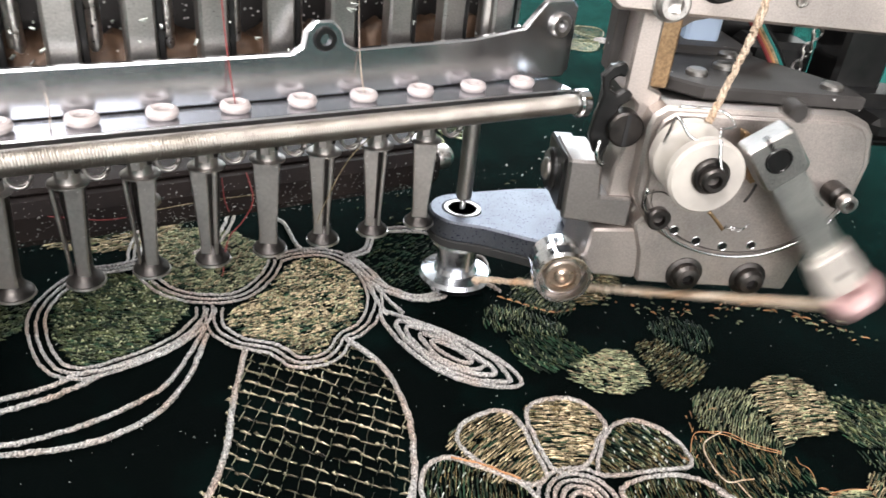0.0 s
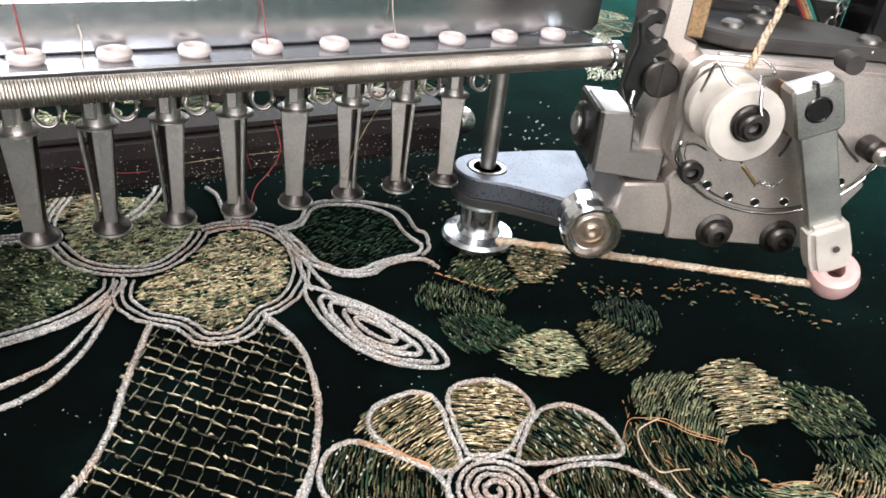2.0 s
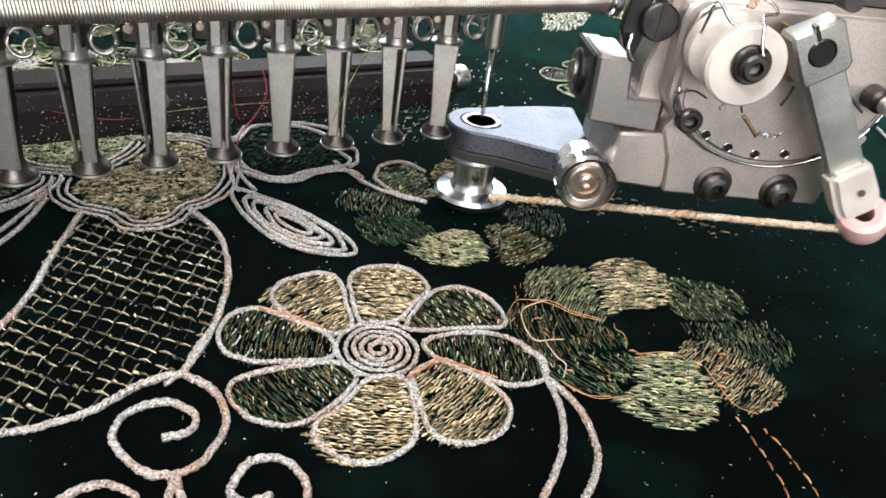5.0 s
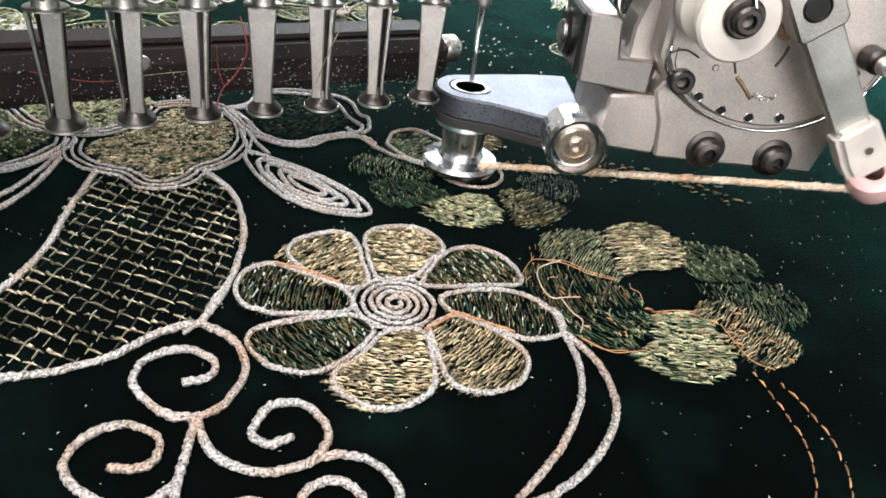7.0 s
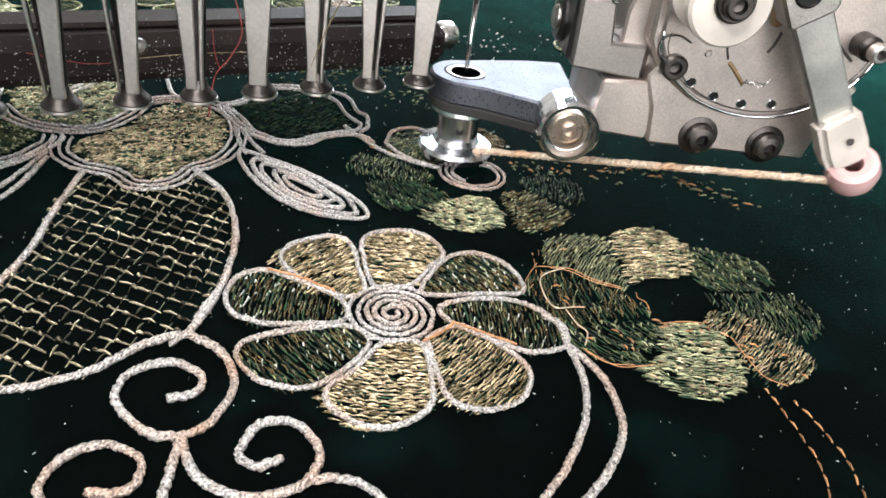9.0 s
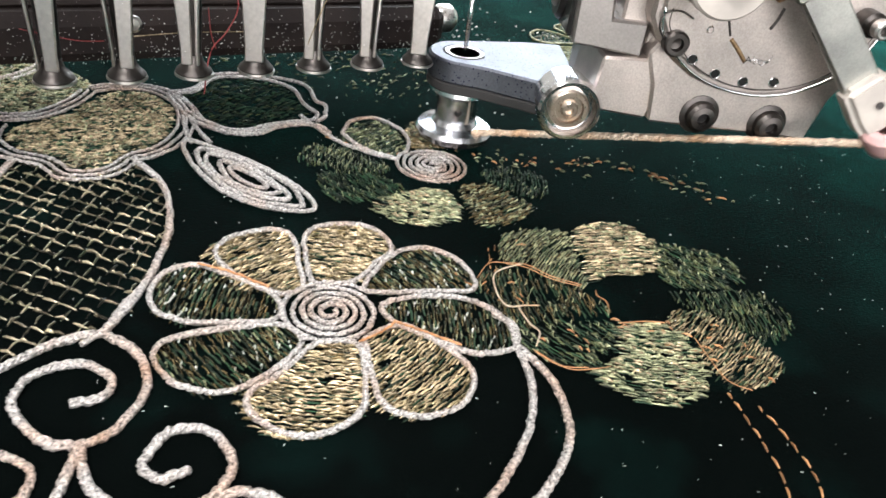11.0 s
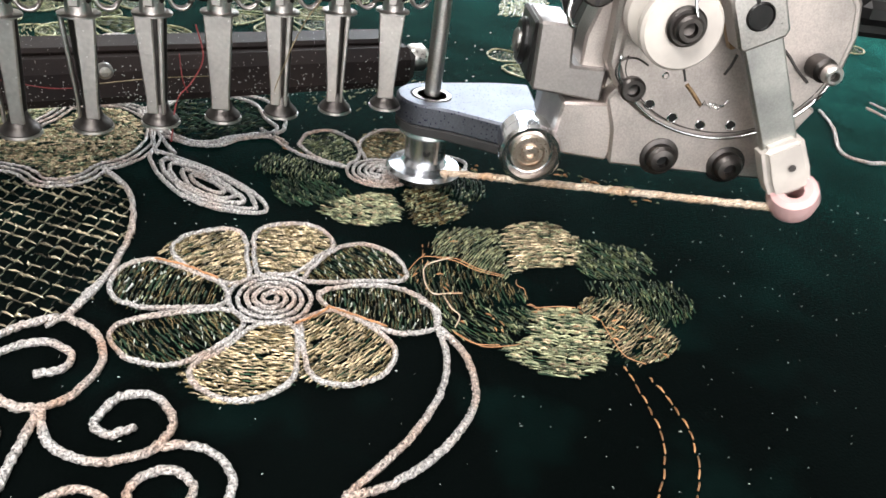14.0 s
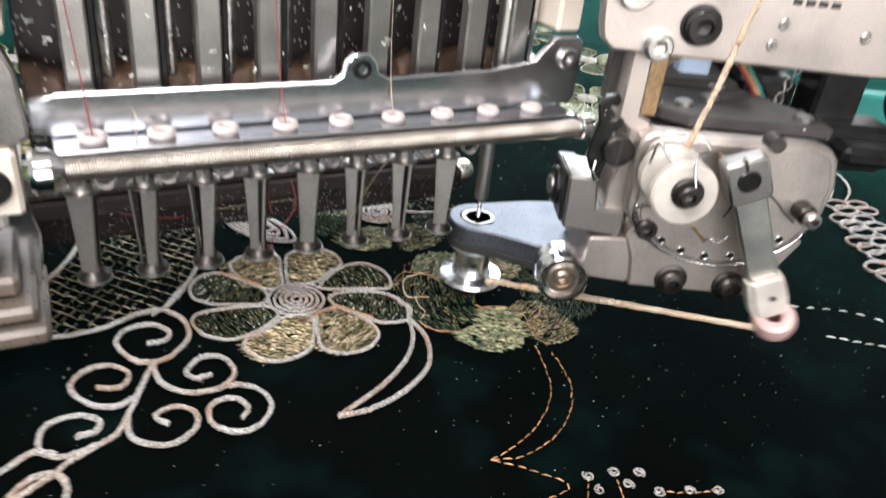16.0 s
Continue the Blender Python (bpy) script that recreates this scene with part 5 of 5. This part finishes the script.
# arm that carries the spool round the needle
arm_outline = [(8.2 * math.cos(radians(a)), 8.2 * math.sin(radians(a))) for a in range(95, 266, 10)]
arm_outline += [(4, -9.2), (10, -11.8), (16, -14.4), (21, -15.2), (25, -14), (25, 14.5), (16, 13.4), (5, 10.2)]
part("arm", prism(arm_outline, 17.2, 22.4, "z", 0.5, hole=(0, 0, 4.6)), PITTED, device, "scratched nickel-plated arm with a round hole")
part("hole_bush", lathe([(3.5, 22.4), (4.5, 22.5), (4.55, 18), (3.4, 18), (3.5, 22.4)], (0, 0, 0), "z", 32), BRACKET, device)
part("rubber_pad", prism([(x * 0.97, y * 0.97) for x, y in arm_outline], 14.8, 17.2, "z", 0.4, hole=(0, 0, 4.4)), RUBBER, device)
spool = part("spool", lathe([(2.4, 14.8), (6.8, 14.8), (7.0, 13.6), (5.2, 12.4), (4.9, 6.6), (5.6, 5.4), (8.6, 4.8), (9.2, 3.8), (8.8, 2.4), (7.0, 1.3), (2.4, 1.0), (2.4, 14.8)], (0, 0, 0), "z", 48), GUIDE, device,
             "polished turned spool under the arm")
part("spool_hole", lathe([(0.01, 3.65), (0.9, 3.65), (0.9, 5.05), (0.01, 5.05)], (0, 0, 9.6), "y", 16), BLACK, spool)
roller = part("roller", lathe([(0.01, -9), (5.2, -9), (5.6, -8.4), (5.6, -5), (5.0, -4.4), (5.0, -3.6), (6.2, -2.8), (6.2, 0.2), (5.7, 0.9), (5.1, 0.9), (4.7, -1.4), (0.01, -1.4)], (18, W - 1, 24), "y", 40), POLISHED, device,
              "chromed guide roller")
part("roller_bush", lathe([(0.01, -1.4), (3.9, -1.4), (3.9, -0.1), (3.5, 0.2), (2.8, 0.2), (2.6, -0.5), (0.01, -0.5)], (18, W - 1, 24), "y", 28), BRASS, roller)
bolt(roller, "roller_screw", (18, W - 1.5, 24), 1.7, 0.9, BRASS)
# upper plate that carries the attachment
part("upper_plate", prism([(16, 80), (15.2, 83), (14, 96), (14, 128), (98, 128), (96, 92), (80, 77.8), (73, 77.4), (18.4, 78)], W, W + 4, "y", 0.6), CAST, device, "pale alloy mounting plate")
bolt(device, "socket_screw", (35, W - 2.8, 84.6), 3.5, 2.6, BLACK, washer=4.2)
bolt(device, "socket_screw", (27.3, W - 2.4, 79.9), 2.8, 2.2, STEEL, washer=3.3)
bolt(device, "socket_screw", (20.5, W - 2.4, 90), 3.6, 2.2, STEEL)
for u, z in ((51.7, 86.4), (50.4, 82.2), (69, 85.4)):
    bolt(device, "rivet", (u, W - 0.3, z), 1.3, 0.3, STEEL)
part("plate_marks", join_data([tube_data([(52 + k * 2.6, W - 0.12, 91), (53.6 + k * 2.6, W - 0.12, 91)], 0.6, 4) for k in range(4)]), GREY_PLATE, device)
bolt(device, "red_button", (73.5, W - 1.2, 92.5), 2.2, 1.2, RED)
part("plate_edge", box(78, 82, W - 2, W + 10, 77, 128, 0.8), GREY_PLATE, device)
# parts behind the face plate
part("rear_cover", prism([(33, -20), (36, 8), (56, 8), (73, -17), (73, -26), (40, -26)], 61.6, 64.4, "z", 0.5), GREY_PLATE, device, "dark grey cover plate")
part("rear_box", box(34, 60, -2, 20, 30, 66, 0.8), GREY_PLATE, device)
for u, w in ((41, -18), (54, -2), (68, -21), (49, -12)):
    part("cover_screw", lathe([(0.01, 64.3), (2.2, 64.3), (2.2, 65.1), (1.6, 65.6), (0.01, 65.6)], (u, w, 0), "z", 20), STEEL, device)
drive = thing("machine_drive", pose(0, 0, 0, 0, 0, -25.72), "black motors, brackets, cables and chain behind the attachment", "machine drive")
part("black_column", box(80, 92, -2, 10, 38, 110, 1), BLACK, drive)
part("black_bracket", box(78, 100, -8, 4, 48, 60, 1.2), BLACK, drive)
part("black_foot", box(84, 116, -16, -4, 52, 57, 1.5), BLACK, drive)
part("black_motor", lathe([(0.01, 0), (9, 0), (9.6, 1), (9.6, 20), (0.01, 20)], (110, 4, 66), "y", 28), BLACK, drive)
part("grey_motor", lathe([(0.01, 0), (11, 0), (12, 1.5), (12, 30), (0.01, 30)], (116, 20, 76), "y", 28), GREY_PLATE, drive)
part("black_housing", box(56, 82, 22, 36, 34, 100, 1.5), BLACK, drive)
part("black_housing", box(64, 80, 8, 20, 36, 66, 1.5), BLACK, drive)
part("teal_cover", box(89, 97, 14, 20, 57, 67, 0.8), TEAL_PAINT, drive)
part("teal_cover", box(110, 130, 38, 46, 44, 56, 0.8), TEAL_PAINT, drive)
part("blue_block", box(40, 52, 12, 30, 62, 92, 0.8), BLUE_PLASTIC, drive)
part("blue_block", box(46, 54, 4, 10, 62, 84, 0.8), BLUE_PLASTIC, drive)
for k, mat in enumerate((RED, ORANGE, GOLD, TEAL_PAINT, BLACK)):
    thread("ribbon_wire", [(51 + k * 0.8, -2, 82), (55 + k * 0.8, -4, 74), (61 + k * 0.8, -4, 67), (64 + k * 0.8, -4, 63)], mat, 0.5, drive)
part("flat_cable", prism([(34, 64), (36, 68), (42, 72.5), (50, 74.5), (62, 74.6), (62, 76), (49, 76.2), (40.5, 74.2), (34.6, 70), (32.6, 64.6)], -8, -3, "y", 0.2), CLEAR, drive)
for k in range(10):
    c = (75 - k * 0.55, -1, 77 - k * 2.0)
    loop = [(c[0] + (1.1 * math.cos(a) if k % 2 else 0.6 * math.cos(a)), c[1] + (0 if k % 2 else 1.1 * math.cos(a)), c[2] + 1.6 * math.sin(a)) for a in np.linspace(0, 2 * math.pi, 13)]
    part("chain_link", tube_data(loop, 0.3, 5), STEEL, drive)

# swinging lever: hangs from its pivot, origin at the pivot
lever = thing("lever", pose(49.7 * MM, (W - 8.7) * MM, 56.4 * MM), "", "")
lever.parent = device
clamp = part("lever_clamp", prism([(-4.4, -4.2), (-4.2, 4.6), (-3.6, 5.2), (4.2, 4.6), (4.8, 3.9), (4.6, -3.8), (3.6, -4.8), (-3.6, -4.8)], -2.2, 3.2, "y", 0.5), STEEL, lever)
part("clamp_bore", lathe([(0.01, 2.25), (2.0, 2.25), (2.2, 2.6), (2.5, 2.3), (2.5, 1.8), (0.01, 1.8)], (0, 0, 0.4), "y", 24), BLACK, lever)
part("clamp_slit", box(-0.3, 0.3, -2.45, -1.0, 2.6, 5.6, 0), BLACK, lever)
part("clamp_ear", lathe([(0.01, -2), (1.7, -2), (1.7, 2.2), (0.01, 2.2)], (6.6, 0, 6.4), "y", 18), GREY_PLATE, lever)
part("strip", prism([(-3.5, -4), (3.5, -4), (3.3, -26), (-3.3, -26)], -1.6, 0.4, "y", 0.4), LEVER, lever, "flat grey steel lever strip")
part("white_holder", prism([(-3.9, -24.9), (-3.5, -24), (3.5, -24), (4.0, -24.9), (4.3, -31), (3.8, -35), (-3.8, -35), (-4.2, -31)], -3.8, 1.6, "y", 1.1, seg=3), NYLON, lever, "white nylon eyelet holder")
ring_body = lathe([(1.8, -2.6), (3.2, -3.3), (4.3, -2.6), (4.8, 0), (4.3, 2.4), (3.2, 3.0), (1.8, 2.4), (1.4, 0), (1.8, -2.6)], (0, 0, 0), "z", 36)
bmesh.ops.rotate(ring_body, cent=(0, 0, 0), matrix=Matrix.Rotation(radians(28), 3, "X"), verts=ring_body.verts)
bmesh.ops.translate(ring_body, vec=(0.6, -2.4, -36.4), verts=ring_body.verts)
part("pink_eyelet", ring_body, PINK, lever, "pink ceramic eyelet")
part("holder_hole", lathe([(0.01, 4.2), (0.7, 4.2), (0.7, 4.35), (0.01, 4.35)], (0.6, 0, -29), "y", 12), GREY_PLATE, lever)
# cord on its way: down to the pulley, and from the eyelet to the spool
supply = thing("supply_cord", pose(0, 0, 0, 0, 0, -25.72), "beige twisted supply cord running down to the pulley", "cord")
part("cord_run", rope_data(spline([(56, -40, 150), (41.3, -40, 91.9), (38.8, -40.5, 79), (36, -41, 66.5), (35, -41.5, 62.4)], False, 0.4), 1.35, 0, 3, 5.5, 6), CORD_WARM, supply)
feed_cord = part("feed_cord", rope_data([(x, 0, 0) for x in np.arange(0, 44, 0.4)], 1.8, 0, 3, 3.6, 5), CORD_WARM, device, "beige twisted cord")
eye_cord = part("feed_cord", rope_data([(x, 0, 0) for x in np.arange(0, 46, 0.4)], 1.75, 0, 3, 3.6, 5), CORD_WARM, device, "beige twisted cord")

# ---- neighbouring attachment at the other end of the head ----
side = thing("sequin_attachment", pose(-122 * MM, 1 * MM, 6 * MM), "cloudy plastic and steel sequin attachment", "machine attachment")
part("tray", box(-20, 16.4, -14, 14, 8, 12, 1), CLEAR, side)
part("tray_layer", box(-20, 14.6, -12, 14, 12.6, 16, 1), CLEAR, side)
part("tray_layer", box(-20, 12, -8, 14, 16.6, 21, 1), CLEAR, side)
part("clamp", box(-8, 8, 4, 16, 21, 36, 1), GREY_PLATE, side)
part("roller", lathe([(0.01, 0), (4, 0), (4.6, 0.6), (4.6, 5), (0.01, 5)], (4, -2, 27), "y", 24), OILED, side)
part("lug", box(6, 12, -4, 2, 30, 36, 0.8), NYLON, side)
part("link", prism([(8, 20), (9, 34), (15, 34), (17, 24), (16, 12), (13, 12)], 4, 7, "y", 0.5), POLISHED, side)
part("chute", prism([(-14, 38), (0, 43), (16, 38), (12, 34), (0, 37), (-14, 33)], 6, 26, "y", 0.6), POLISHED, side)
part("support", box(-22, -10, -2, 12, 6, 60, 1), GREY_PLATE, side)


def motions():
    walk(fabric, [(t, pose(x * MM, y * MM, 0)) for t, x, y in FABRIC_ROWS])
    up, down = pose(0, 0, 0), pose(0, 0, -3.2 * MM)
    for t0, ob in SEWN:
        rows = [(0, down), (t0, down), (t0 + 0.4, up), (16, up)]
        walk(ob, rows)
    # the lever and the needle swing between the known moments as well
    def swinging(rows, low, high):
        out = []
        for (t, a), (t1, b) in zip(rows, rows[1:]):
            out.append((t, a))
            k = max(int(round((t1 - t) / 0.0625)), 1)
            for i in range(1, k):
                mid = a + (b - a) * i / k
                out.append((t + (t1 - t) * i / k, low + 0.15 * (mid - low) if i % 2 else high - 0.15 * (high - mid)))
        return out + [rows[-1]]
    lever_rows = swinging(LEVER_ROWS, 15, 36)
    px, py, pz = 49.7, W - 8.7, 56.4
    walk(lever, [(t, pose(px * MM, py * MM, pz * MM, 0, -a, 0)) for t, a in lever_rows])
    a0 = Vector((4.2, -4.8, 5.2))
    rows1, rows2 = [], []
    for t, a in lever_rows:
        e = Vector((px - 0.6 + 38.6 * math.sin(radians(a)), py - 3.4, pz - 38.6 * math.cos(radians(a))))
        d = e - a0
        turn = Vector((1, 0, 0)).rotation_difference(d).to_matrix().to_4x4()
        back = Vector((1, 0, 0)).rotation_difference(d).to_matrix().to_4x4()
        rows1.append((t, Matrix.Translation(a0 * MM) @ turn))
        s = e - d.normalized() * 45.6
        rows2.append((t, Matrix.Translation(s * MM) @ back))
    walk(feed_cord, rows1)
    walk(eye_cord, rows2)
    walk(needle_bar, [(t, pose(0, 0, z * MM)) for t, z in swinging(NEEDLE_ROWS, 23, 42)])


motions()
